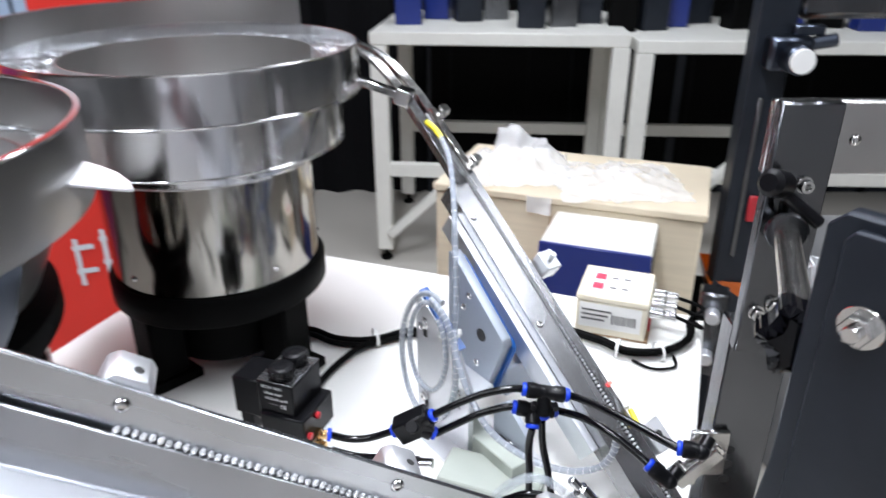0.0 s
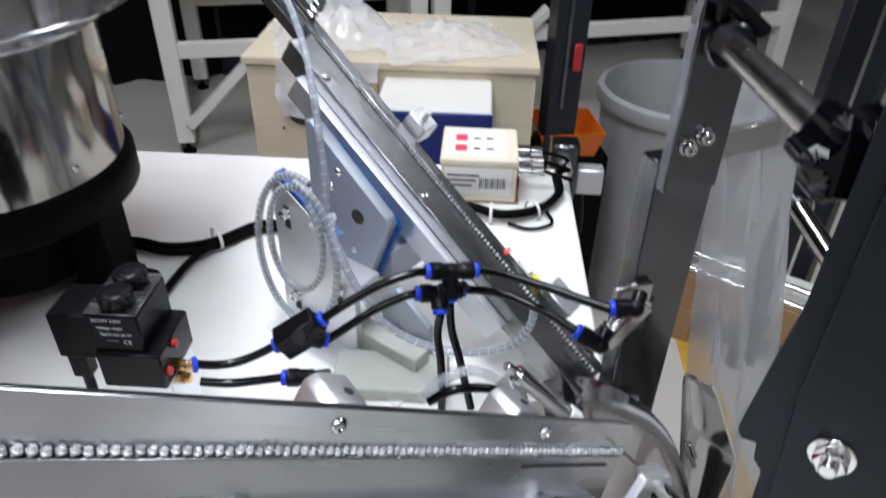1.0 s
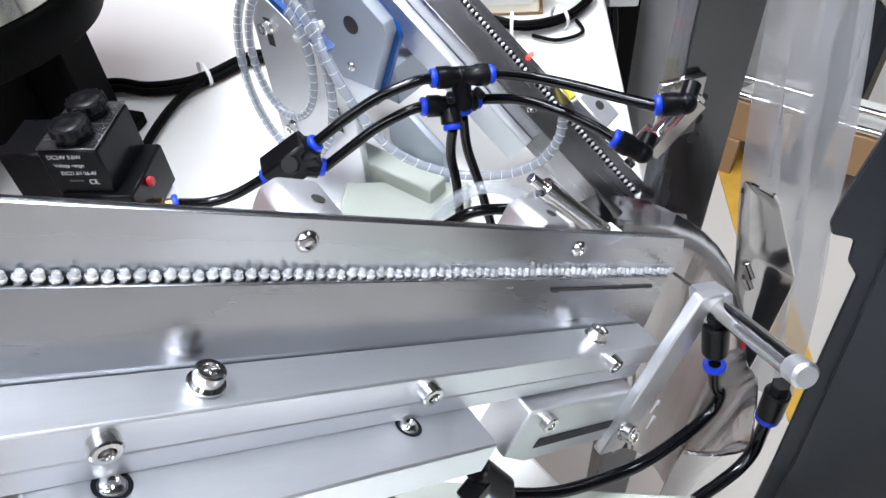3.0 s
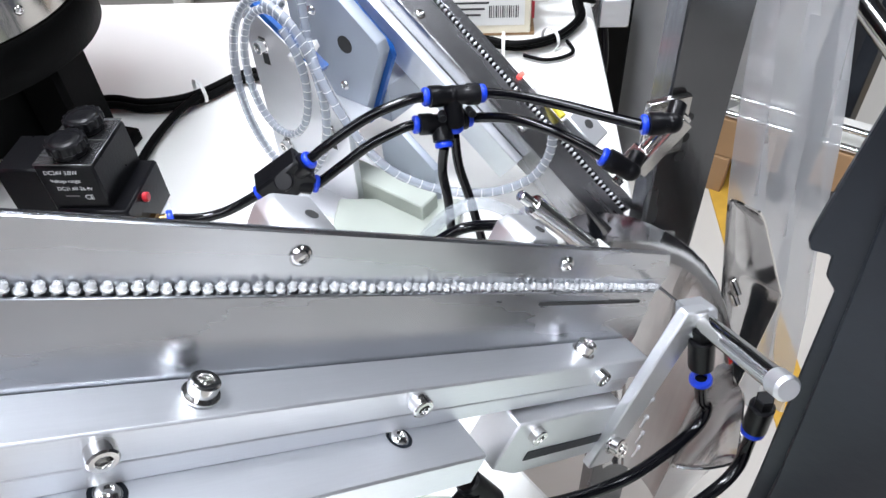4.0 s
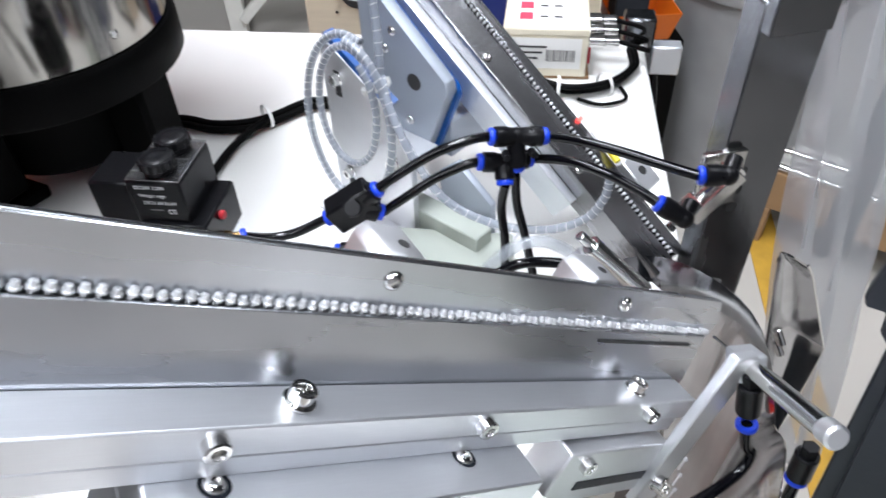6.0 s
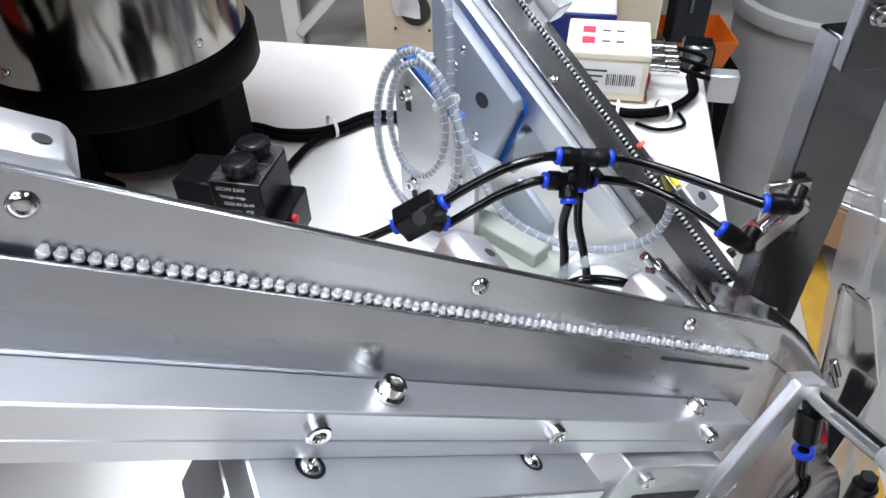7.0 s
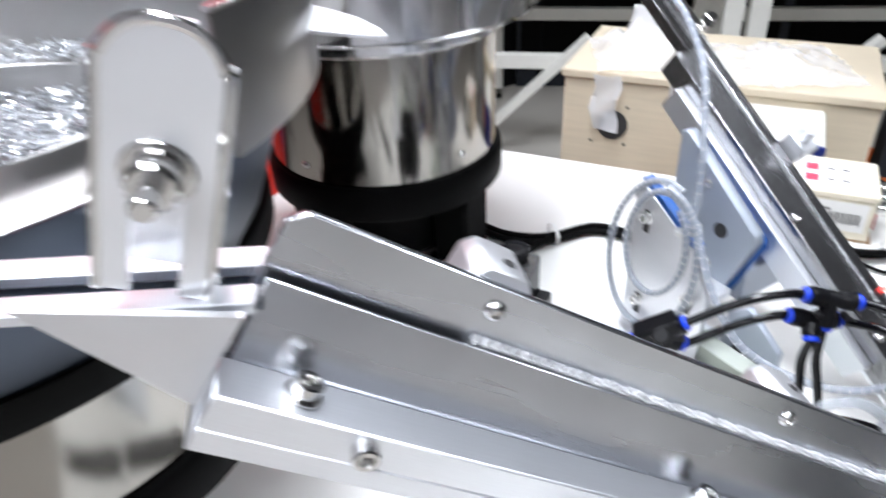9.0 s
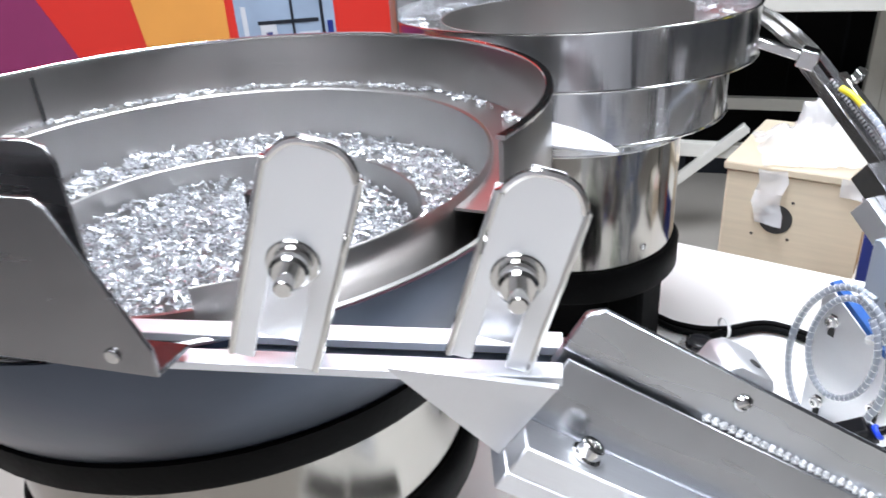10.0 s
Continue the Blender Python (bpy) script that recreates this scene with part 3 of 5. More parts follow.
# outlet track on the near side: flat ledge with a slot, leaving straight towards the rail
OUT0, OUT1 = -150, -83
part("outlet_ledge", lathe([(0.184, 0.2955), (0.2020, 0.2965), (0.2020, 0.3000), (0.184, 0.2990)], 60, OUT0, OUT1, close=True), ALU, bowl1, "bright curved outlet ledge")
part("outlet_ledge", lathe([(0.168, 0.2955), (0.1815, 0.2965), (0.1815, 0.3040), (0.168, 0.3030)], 60, OUT0, OUT1, close=True), ALU, bowl1, "bright raised inner ledge")
part("outlet_skirt", lathe([(0.1640, 0.2165), (0.1660, 0.2155), (0.1850, 0.2450), (0.1990, 0.2800), (0.2005, 0.2945), (0.1990, 0.2945), (0.1970, 0.2810), (0.1830, 0.2460)], 80, OUT0, -8, close=True), DULL, bowl1, "skirt below the outlet ledge, dark reflection put into its colour")
x0, y0 = 0.1828 * math.cos(radians(OUT1)), 0.1828 * math.sin(radians(OUT1))
E_IN = RAIL @ Vector((-0.2045, -0.0017, -0.0125)) - B1C
L0 = Vector((x0, y0, 0.2965))
lane = along(L0, E_IN)
if (lane.to_3x3() @ Vector((0, 1, 0))).z > (lane.to_3x3() @ Vector((1, 0, 0))).z:
    lane = lane @ Matrix.Rotation(radians(90), 4, "Z")
length = (L0 - E_IN).length
part("outlet_lane", box(-0.0035, 0.0, -0.0140, -0.0042, 0, length, 0.0004, lane), ALU, bowl1, "bright straight lane to the rail")
part("outlet_lane", box(-0.0035, 0.0, 0.0042, 0.0130, 0, length, 0.0004, lane), ALU, bowl1, "bright straight lane to the rail")
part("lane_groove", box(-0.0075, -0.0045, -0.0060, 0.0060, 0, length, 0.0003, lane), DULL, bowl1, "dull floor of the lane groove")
GA, GB, GC = Vector((-0.243, 0.207, 1.1000)) - B1C, Vector((-0.188, 0.2140, 1.0945)) - B1C, Vector((-0.208, 0.2140, 1.064)) - B1C
gn = (GB - GA).cross(GC - GA).normalized() * 0.0012
g = bmesh.new()
va = [g.verts.new(p + gn) for p in (GA, GB, GC)]
vb = [g.verts.new(p - gn) for p in (GA, GB, GC)]
g.faces.new(va), g.faces.new(vb[::-1])
for i in range(3):
    g.faces.new((va[i], vb[i], vb[(i + 1) % 3], va[(i + 1) % 3]))
bmesh.ops.recalc_face_normals(g, faces=g.faces)
part("gusset", g, ALU_MATT, bowl1, "pale triangular gusset under the lane")
ear = prism([(-0.004, -0.024), (0.044, -0.012), (0.047, -0.009), (0.040, 0.000), (0.026, 0.010), (0.012, 0.015), (-0.004, 0.018)], -0.001, 0.001, Matrix.Translation((-0.226, 0.425, 1.112)) @ Matrix.Translation(-B1C) @ pose(0, 0, 0, 0, 8, -8), 0.0003)
part("ear_plate", ear, ALU_MATT, bowl1, "flat pointed ear plate")
heap = ring_spots(-0.422, 0.384, 0.0, 0.121, 0, 360, 1.036, 3600, 11, 0.014, 0.35)
heap += ring_spots(-0.422, 0.384, 0.128, 0.168, -5, 200, 1.0615, 1100, 12, 0.007, 0.3)
heap += ring_spots(-0.422, 0.384, 0.190, 0.201, 0, 205, 1.1015, 260, 13, 0.0015, 0.06)
tagged(new("screw_heap", screw_heap(heap, 14)), "heap of loose zinc-plated screws filling the near bowl", "screws", kind="stuff")


def outlet_clamp(x, y, turn, height, width, mat, lean, label):
    """A slotted upright hold-down plate with a thumb screw, standing on the outlet ledge."""
    m = pose(x, y, 1.0998, 0, 0, turn) @ pose(0, 0, 0, lean[0], lean[1], 0)
    t = thing("hold_down_clamp", m, label, "clamp", "outlet clamps")
    h, w = height, width / 2
    outer = [(-w, -0.001), (-w, h - 0.014), (-w + 0.0010, h - 0.0085), (-w + 0.0032, h - 0.0045), (-w + 0.0062, h - 0.0015), (-w + 0.0105, h), (w - 0.0105, h), (w - 0.0062, h - 0.0015), (w - 0.0032, h - 0.0045), (w - 0.0010, h - 0.0085), (w, h - 0.014), (w, -0.001)]
    arch = [(0.0062 * math.cos(q), h * 0.45 + 0.0062 * math.sin(q)) for q in [math.pi * k / 8 for k in range(9)]]
    outer += [(w - 0.0075, -0.001), (w - 0.0075, h * 0.30)] + arch + [(-w + 0.0075, h * 0.30), (-w + 0.0075, -0.001)]
    rim = [Vector((x, -0.0004, z)) for x, z in outer[:12]]
    part("plate", prism(outer, -0.0012, 0.0012, TOXZ, 0.0004), mat, t)
    part("rolled_edge", sweep(rim, 0.0014, 8, 3), CHROME, t, "bright rolled edge")
    rows = [[Vector((-w + 0.0085 + (width - 0.017) * k / 4, 0.012 * f, h - 0.001 - 0.004 * (2 * f - 1) ** 2)) for k in range(5)] for f in [j / 6 for j in range(7)]]
    part("top_fold", sheet(rows, 0.0016), mat, t)
    part("back_plate", box(-w, w, 0.0118, 0.0138, -0.001, h - 0.012, 0.0006), mat, t)
    q = Matrix.Translation((0, 0, h * 0.50)) @ pose(0, 0, 0, 90, 0, 0)
    part("washer", cyl(0.0085, 0.0012, 0.0024, 24, 0.0004, q), CHROME, t)
    part("thumb_screw", bm_join(cyl(0.0062, 0.0025, 0.0085, 24, 0.001, q), cyl(0.0030, 0.008, 0.017, 16, 0.0005, q)), CHROME, t, "bright thumb screw")
    return t


outlet_clamp(-0.211, 0.217, 12, 0.068, 0.0265, FROST, (4, 17), "bright slotted hold-down plate with a thumb screw on the outlet")
outlet_clamp(-0.282, 0.204, 16, 0.080, 0.0285, FROST, (4, 19), "tall bright slotted hold-down plate with a thumb screw on the outlet")
guard = thing("guard_plate", pose(-0.362, 0.188, 1.0998), "bent dark steel guard plates standing on the bowl outlet", "guard plate")
part("front_plate", prism([(-0.055, -0.001), (-0.055, 0.062), (0.017, 0.062), (0.021, 0.059), (0.046, 0.010), (0.046, -0.001)], -0.0009, 0.0009, TOXZ, 0.0004), RAMPSTEEL, guard, "slanted dull steel plate")
part("rear_plate", prism([(-0.055, -0.001), (-0.055, 0.074), (0.003, 0.074), (0.009, 0.072), (0.012, 0.066), (0.012, -0.001)], -0.0190, -0.0172, TOXZ, 0.0004), RAMPSTEEL, guard, "rounded rear plate")
part("foot_fold", box(-0.055, 0.046, 0.0012, 0.0168, -0.001, 0.0008, 0.0003), GREYSTEEL, guard)
for px in (-0.030, 0.030):
    part("rivet", cyl(0.0028, 0, 0.0012, 16, 0.0004, along((px, -0.0010, 0.006), (px, -0.02, 0.006))), CHROME, guard)

# ---------------------------------------------------------------- ramp rail from the far bowl
H2 = Vector((0.594, -0.805, 0)).normalized()
SL = radians(36.0)
D2 = (H2 * math.cos(SL) - Vector((0, 0, math.sin(SL)))).normalized()
Y2 = Vector((0.805, 0.594, 0)).normalized()
N2 = D2.cross(Y2)
if N2.z < 0:
    Y2, N2 = Y2, -N2
Y2 = N2.cross(D2)
RAMP = axes(D2, Y2, N2, Vector((0.130, 0.530, 0.893)))
# x runs down the ramp, y to its far side, z square to it
ramp = thing("feeding_ramp", RAMP, "steep stainless feeding ramp with a slot full of screws", "feeding rail")
part("near_plate", box(-0.215, 0.135, -0.0250, -0.0016, -0.022, 0.000, 0.0006), RAMPSTEEL, ramp, "near steel side plate")
part("near_plate", box(-0.330, -0.2152, -0.0110, -0.0016, -0.011, 0.000, 0.0006), RAMPSTEEL, ramp, "narrow upper side plate")
part("far_plate", box(-0.330, 0.135, 0.0016, 0.0110, -0.014, 0.002, 0.0006), RAMPSTEEL, ramp, "far steel side plate")
part("channel_bar", box(-0.190, 0.06, -0.0335, -0.0252, -0.034, -0.012, 0.0006), ALU, ramp, "aluminium channel bar")
part("back_bar", box(-0.200, 0.11, -0.012, 0.0015, -0.036, -0.0222, 0.0006), ALU, ramp)
for a in (-0.175, -0.055, 0.045):
    mesh_part("button_screw", BUTTON4, ramp, pose(a, -0.0190, 0.0002))
# curved head joining the far bowl
hl = [Vector(p) for p in ((-0.110, 0.842, 1.127), (-0.088, 0.815, 1.126), (-0.066, 0.788, 1.118), (-0.046, 0.761, 1.104))]
RI = RAMP.inverted()
for off in (-0.008, 0.008):
    line = smooth_line([RI @ p for p in hl] + [Vector((-0.33, 0, 0.0)), Vector((-0.30, 0, 0.0))], 6)
    rows = [[p + Vector((0, off - 0.005, 0)), p + Vector((0, off + 0.005, 0))] for p in line]
    part("curved_head", sheet(rows, 0.004), STEEL, ramp, "curved ramp head")
part("hold_down", box(-0.30, -0.22, -0.004, 0.004, 0.010, 0.014, 0.0008), CHROME, ramp)
for a in (-0.29, -0.225):
    part("stud", bm_join(cyl(0.0035, 0, 0.018, 16, 0.0005, pose(a, 0.006, 0)), cyl(0.0055, 0.016, 0.024, 6, 0.0005, pose(a, 0.006, 0))), CHROME, ramp)
part("sensor_clamp", bm_join(box(-0.115, -0.095, 0.0130, 0.030, -0.004, 0.014, 0.001), cyl(0.003, 0, 0.012, 16, 0.0005, pose(-0.105, 0.020, 0.012))), ALU_MATT, ramp, "aluminium sensor clamp block")
part("end_block", box(0.060, 0.088, 0.0130, 0.034, -0.016, 0.006, 0.001), ALU_MATT, ramp, "grey end stop block")
part("stop_hole", cyl(0.0035, 0.0061, 0.0064, 16, 0, pose(0.074, 0.024, 0)), INK, ramp, "dark hole in the stop block")
for i, (a, r) in enumerate(((0.030, 0.0028), (0.045, 0.0025))):
    part("sensor_sleeve", cyl(r, 0, 0.014, 14, 0.0004, along((a, 0.013, 0.004), (a + 0.010, 0.010, 0.006))), YELLOW if i else TIE, ramp, "yellow sensor sleeve" if i else "")
part("sensor_led", cyl(0.0018, 0, 0.003, 12, 0.0004, pose(0.018, 0.0105, 0.002)), LED, ramp, "glowing red sensor light")
RSCREW = screw_mesh("screw", 0.00115, 0.0013, 0.006)
for i in range(118):
    ob = new("screw", RSCREW)
    ob.matrix_world = RAMP @ pose(0.130 - i * 0.0037, 0.0002, 0.0006 + 0.0003 * math.sin(i * 2.3), 5 * math.sin(i * 1.9), 6 * math.sin(i * 2.7))
    tagged(ob, "small zinc-plated screw queued in the ramp slot", "screw", "screws on the ramp")

# ---------------------------------------------------------------- bracket plates under the ramp
BR = axes(H2, Vector((0, 0, 1)), H2.cross(Vector((0, 0, 1))), Vector((0.040, 0.560, 0.0)))   # x along the ramp's plan, y up, z towards the camera's side
if BR.to_3x3().col[2].y > 0:
    ZB = -1
else:
    ZB = 1
bracket = thing("ramp_bracket", BR, "pale grey anodised ramp bracket with blue film on the table", "bracket")


PLT = [(-0.050, 0.977), (-0.044, 0.979), (0.029, 0.921), (0.031, 0.914), (0.0075, 0.858), (0.002, 0.852), (-0.040, 0.872), (-0.050, 0.882)]
part("upper_plate", prism(PLT, -0.006 if ZB > 0 else -0.004, 0.004 if ZB > 0 else 0.006, I4, 0.0007), GREYBLUE, bracket, "pale grey angled plate")
part("film_plate", prism([(x + 0.0008, y - 0.0065) for x, y in PLT], -0.0105 * ZB, -0.0064 * ZB, I4, 0.0), FILM, bracket, "blue film-covered backing plate")
part("hole", cyl(0.0062, 0.0041 * ZB, 0.0044 * ZB, 24, 0, Matrix.Translation((0.0, 0.9125, 0))), INK, bracket, "dark round hole")
for hx, hy in ((-0.018, 0.945), (-0.006, 0.880), (-0.026, 0.930)):
    mesh_part("button_screw", BUTTON4, bracket, pose(hx, hy, 0.004 * ZB, 0 if ZB > 0 else 180))
# lower upright plate, nearer the camera, foot on the table
LZ = 0.030 * ZB
part("lower_plate", prism([(-0.062, 0.802), (-0.062, 0.935), (-0.056, 0.9395), (0.001, 0.905), (0.020, 0.872), (0.020, 0.802)], LZ - 0.003, LZ + 0.003, I4, 0.0005), ALU_MATT, bracket, "matt aluminium lower plate")
part("film_edge", prism([(-0.058, 0.9415), (-0.055, 0.9445), (0.004, 0.909), (0.001, 0.905)], LZ - 0.006, LZ + 0.0025, I4, 0.0), FILM, bracket, "blue protective film edge")
for hx, hy in ((-0.047, 0.912), (-0.046, 0.832), (0.004, 0.862)):
    part("slot", box(hx - 0.003, hx + 0.003, hy - 0.014, hy + 0.006, LZ + 0.0031 * ZB, LZ + 0.0034 * ZB, 0), INK, bracket)
    mesh_part("cap_screw", CAP5, bracket, pose(hx, hy, LZ + 0.0033 * ZB, 0 if ZB > 0 else 180))
part("slot_plate", prism([(0.022, 0.802), (0.022, 0.848), (0.038, 0.862), (0.070, 0.838), (0.070, 0.802)], 0.002 * ZB - 0.003, 0.002 * ZB + 0.003, I4, 0.0005), GREYBLUE, bracket, "grey slotted foot plate")
part("slot", box(0.032, 0.058, 0.818, 0.823, 0.0053 * ZB, 0.0056 * ZB, 0), INK, bracket)
mesh_part("cap_screw", CAP5, bracket, pose(0.047, 0.8205, 0.0055 * ZB, 0 if ZB > 0 else 180))
part("foot", prism([(-0.066, -0.020), (0.080, -0.020), (0.080, 0.055), (-0.066, 0.055)], -0.803, -0.800, Matrix(((1, 0, 0, 0), (0, 0, -1, 0), (0, ZB, 0, 0), (0, 0, 0, 1)))), ALU_MATT, bracket, "aluminium foot plate")
part("tie_bar", box(-0.06, 0.02, 0.863, 0.869, 0.004 * ZB, LZ - 0.003 * ZB, 0.0004), ALU_MATT, bracket)
part("ramp_web", box(-0.030, 0.020, 0.850, 0.880, -0.080 * ZB, -0.0108 * ZB, 0.0008), GREYBLUE, bracket, "aluminium web reaching under the ramp")
part("base_block", box(-0.01, 0.075, 0.803, 0.824, 0.010 * ZB, 0.028 * ZB, 0.001), PALEGREEN, bracket, "pale green-grey base block")

# ---------------------------------------------------------------- pneumatic parts
def tube(pts, r=0.003, mat=None, label="glossy black pneumatic tube", name="pneumatic_tube", group="pneumatic tubes"):
    return solid(name, sweep(pts, r, 12, 8), mat or TUBE, label, "tube", group)


def ring(p, q, t, r=0.0048):
    m = along(p, q)
    part("release_ring", lathe([(0.0030, 0), (r, 0.0002), (r + 0.0006, 0.001), (r + 0.0006, 0.0028), (r, 0.0036), (0.0030, 0.0036)], 20, m=m, close=True), BLUE, t, "blue release ring")


def fitting(name, arms, centre, label, r=0.0056):
    """A push-in fitting: a body with one stub per arm, each ending in a blue ring."""
    t = thing(name, I4, label, "pneumatic fitting", "pneumatic fittings")
    c = Vector(centre)
    part("body", lathe([(0, -r * 1.05)] + [(r * 1.05 * math.sin(math.pi * k / 8), -r * 1.05 * math.cos(math.pi * k / 8)) for k in range(1, 8)] + [(0, r * 1.05)], 18, m=Matrix.Translation(c)), BLACK, t)
    for q in arms:
        q = Vector(q)
        d = (q - c).normalized()
        h = (q - c).length
        sock = part("socket", lathe([(0, 0), (r, 0), (r, h - 0.0115), (r * 1.12, h - 0.0105), (r * 1.12, h - 0.0036), (r * 0.9, h - 0.003), (0, h - 0.003)], 20, m=along(c, q)), BLACK, t)
        ring(q - d * 0.0032, q + d, sock)
    return t


T1 = [(-0.004, 0.465, 0.896), (0.013, 0.465, 0.906), (0.034, 0.465, 0.916), (0.055, 0.465, 0.921), (0.065, 0.465, 0.921)]
T2 = [(-0.003, 0.465, 0.877), (0.014, 0.465, 0.887), (0.032, 0.465, 0.897), (0.050, 0.465, 0.903), (0.058, 0.465, 0.904)]
T3 = [(0.101, 0.464, 0.916), (0.117, 0.449, 0.919), (0.136, 0.430, 0.920), (0.154, 0.411, 0.920), (0.166, 0.399, 0.920)]
T4 = [(0.093, 0.467, 0.899), (0.111, 0.450, 0.905), (0.128, 0.432, 0.905), (0.143, 0.418, 0.900), (0.151, 0.410, 0.896)]
T5 = [(0.073, 0.455, 0.891), (0.071, 0.455, 0.873), (0.072, 0.448, 0.850), (0.071, 0.440, 0.804)]
T6 = [(0.081, 0.460, 0.894), (0.083, 0.460, 0.870), (0.088, 0.455, 0.846), (0.095, 0.445, 0.804)]
T8 = [(-0.088, 0.4655, 0.8600), (-0.070, 0.462, 0.8570), (-0.052, 0.458, 0.8585), (-0.036, 0.454, 0.8610)]
T7 = [(-0.088, 0.468, 0.873), (-0.073, 0.468, 0.869), (-0.057, 0.468, 0.870), (-0.038, 0.468, 0.877)]
for pts in (T1, T2, T3, T4, T5, T6, T7, T8):
    tube(pts)
T_A = fitting("tee_fitting", [T1[-1], T3[0], (0.0815, 0.461, 0.897)], (0.082, 0.4645, 0.9185), "black push-in tee fitting with blue rings")
part("boss", bm_join(cyl(0.0024, 0, 0.008, 14, 0.0004, along((0.074, 0.460, 0.911), (0.072, 0.450, 0.913))), cyl(0.0024, 0, 0.008, 14, 0.0004, along((0.090, 0.460, 0.910), (0.090, 0.450, 0.912)))), BLACK, T_A)
fitting("tee_fitting", [T2[-1], T4[0], T5[0]], (0.0745, 0.464, 0.9015), "black push-in tee fitting with blue rings")
YF = fitting("y_fitting", [T7[-1], T1[0], T2[0]], (-0.020, 0.467, 0.884), "black push-in Y fitting with blue rings", 0.0062)
part("housing", box(-0.016, 0.014, -0.009, 0.008, -0.010, 0.010, 0.0015, Matrix.Translation((-0.020, 0.469, 0.884)) @ pose(0, 0, 0, 0, -28, 0)), BLACK, YF)
part("cap", cyl(0.0055, 0, 0.005, 20, 0.0008, along((-0.021, 0.461, 0.887), (-0.024, 0.448, 0.899))), BLACK, YF, "round black cap")

fc8 = fitting("flow_control", [T8[-1]], (-0.018, 0.450, 0.8600), "black and white flow control fitting with a blue ring", 0.0056)
part("knob", cyl(0.0046, 0.002, 0.014, 18, 0.0006, along((-0.018, 0.450, 0.860), (-0.006, 0.447, 0.862))), CHROME, fc8, "bright adjusting knob")

# elbows and the slide cylinder on the post
el1 = fitting("elbow_fitting", [T3[-1]], (0.181, 0.3945, 0.9205), "black push-in elbow with a blue ring")
part("elbow", bm_join(cyl(0.0048, 0, 0.012, 18, 0.0008, along((0.181, 0.3945, 0.9205), (0.188, 0.402, 0.926)))), BLACK, el1)
el2 = fitting("elbow_fitting", [T4[-1]], (0.165, 0.4005, 0.8885), "black push-in elbow with a blue ring")
part("elbow", bm_join(cyl(0.0048, 0, 0.012, 18, 0.0008, along((0.165, 0.4005, 0.8885), (0.173, 0.408, 0.893)))), BLACK, el2)
SA, SB = Vector((0.172, 0.4110, 0.8820)), Vector((0.204, 0.4150, 0.9130))
slide = thing("slide_cylinder", along(SA, SB), "small bright slide cylinder screwed to the post", "cylinder")
part("body", box(-0.0060, 0.0060, -0.0060, 0.0060, 0.000, 0.012, 0.0010), CHROME, slide)
part("barrel", cyl(0.0048, 0.012, 0.034, 24, 0.0006), CHROME, slide, "bright round barrel")
part("end_cap", box(-0.0056, 0.0056, -0.0056, 0.0056, 0.034, 0.041, 0.0010), CHROME, slide)
part("piston_rod", bm_join(cyl(0.0018, -0.010, 0.000, 14, 0.0003), cyl(0.0034, -0.013, -0.009, 6, 0.0005)), CHROME, slide, "thin piston rod with a nut")
part("guide_rail", box(-0.0092, -0.0068, -0.0045, 0.0055, 0.000, 0.038, 0.0006), STEEL, slide, "steel guide rail")
mesh_part("cap_screw", CAP5_PLAIN, slide, pose(0.0, -0.0062, 0.006, 90))
holder = thing("cylinder_bracket", I4, "small bright angle bracket between cylinder and post", "bracket")
part("leaf", box(0.186, 0.214, 0.4245, 0.4292, 0.872, 0.912, 0.0008), STEEL, holder)
part("leaf", box(0.186, 0.190, 0.4140, 0.4244, 0.872, 0.900, 0.0006), STEEL, holder)

# solenoid valve
VM = axes(E1, E2, Vector((0, 0, 1)), Vector((-0.1355, 0.4810, 0.80))) @ Matrix.Diagonal((0.88, 0.88, 0.955, 1))
valve = thing("solenoid_valve", VM, "black twin solenoid valve with two knurled knobs and white print", "solenoid valve")
part("manifold", box(-0.006, 0.036, -0.002, 0.040, 0.0, 0.064, 0.001), ALU, valve, "aluminium manifold block")
part("valve_body", box(-0.010, 0.037, -0.010, 0.044, 0.064, 0.094, 0.0015), BLACK, valve)
coil = part("coil", box(-0.012, 0.026, -0.006, 0.044, 0.0865, 0.124, 0.0015), BLACK, valve, "black solenoid coil housing")
part("coil", box(-0.046, -0.0125, 0.002, 0.040, 0.078, 0.116, 0.0015), BLACK, valve, "black solenoid coil housing")
part("plug", bm_join(box(-0.044, -0.030, 0.006, 0.018, 0.056, 0.0778, 0.001), cyl(0.004, 0.03, 0.057, 14, 0.0005, pose(-0.037, 0.012, 0))), BLACK, valve)
part("top_plate", box(-0.0112, 0.0255, -0.0055, 0.0435, 0.1242, 0.1252, 0.0002), RAMPSTEEL, valve, "dull grey top plate")
for ky in (0.0065, 0.0315):
    kn = [((0.0118 + 0.0006 * math.cos(14 * a)) * math.cos(a), (0.0118 + 0.0006 * math.cos(14 * a)) * math.sin(a)) for a in [2 * math.pi * k / 84 for k in range(84)]]
    part("knob", bm_join(prism(kn, 0.1290, 0.1345, Matrix.Translation((0.008, ky, 0)), 0.0004), cyl(0.0100, 0.1253, 0.1291, 28, 0.0003, Matrix.Translation((0.008, ky, 0))), lathe([(0.0095, 0.1345), (0.0085, 0.1352), (0.0030, 0.1352), (0.0, 0.1346)], 28, m=Matrix.Translation((0.008, ky, 0)))), BLACK, coil, "scalloped black knob")
part("top_slot", box(-0.0102, 0.0252, 0.0186, 0.0194, 0.1253, 0.1256, 0), INK, coil)
part("base_strip", box(-0.0125, 0.0265, -0.0066, 0.0445, 0.0852, 0.0864, 0.0002), CHROME, coil, "bright strip under the coil")
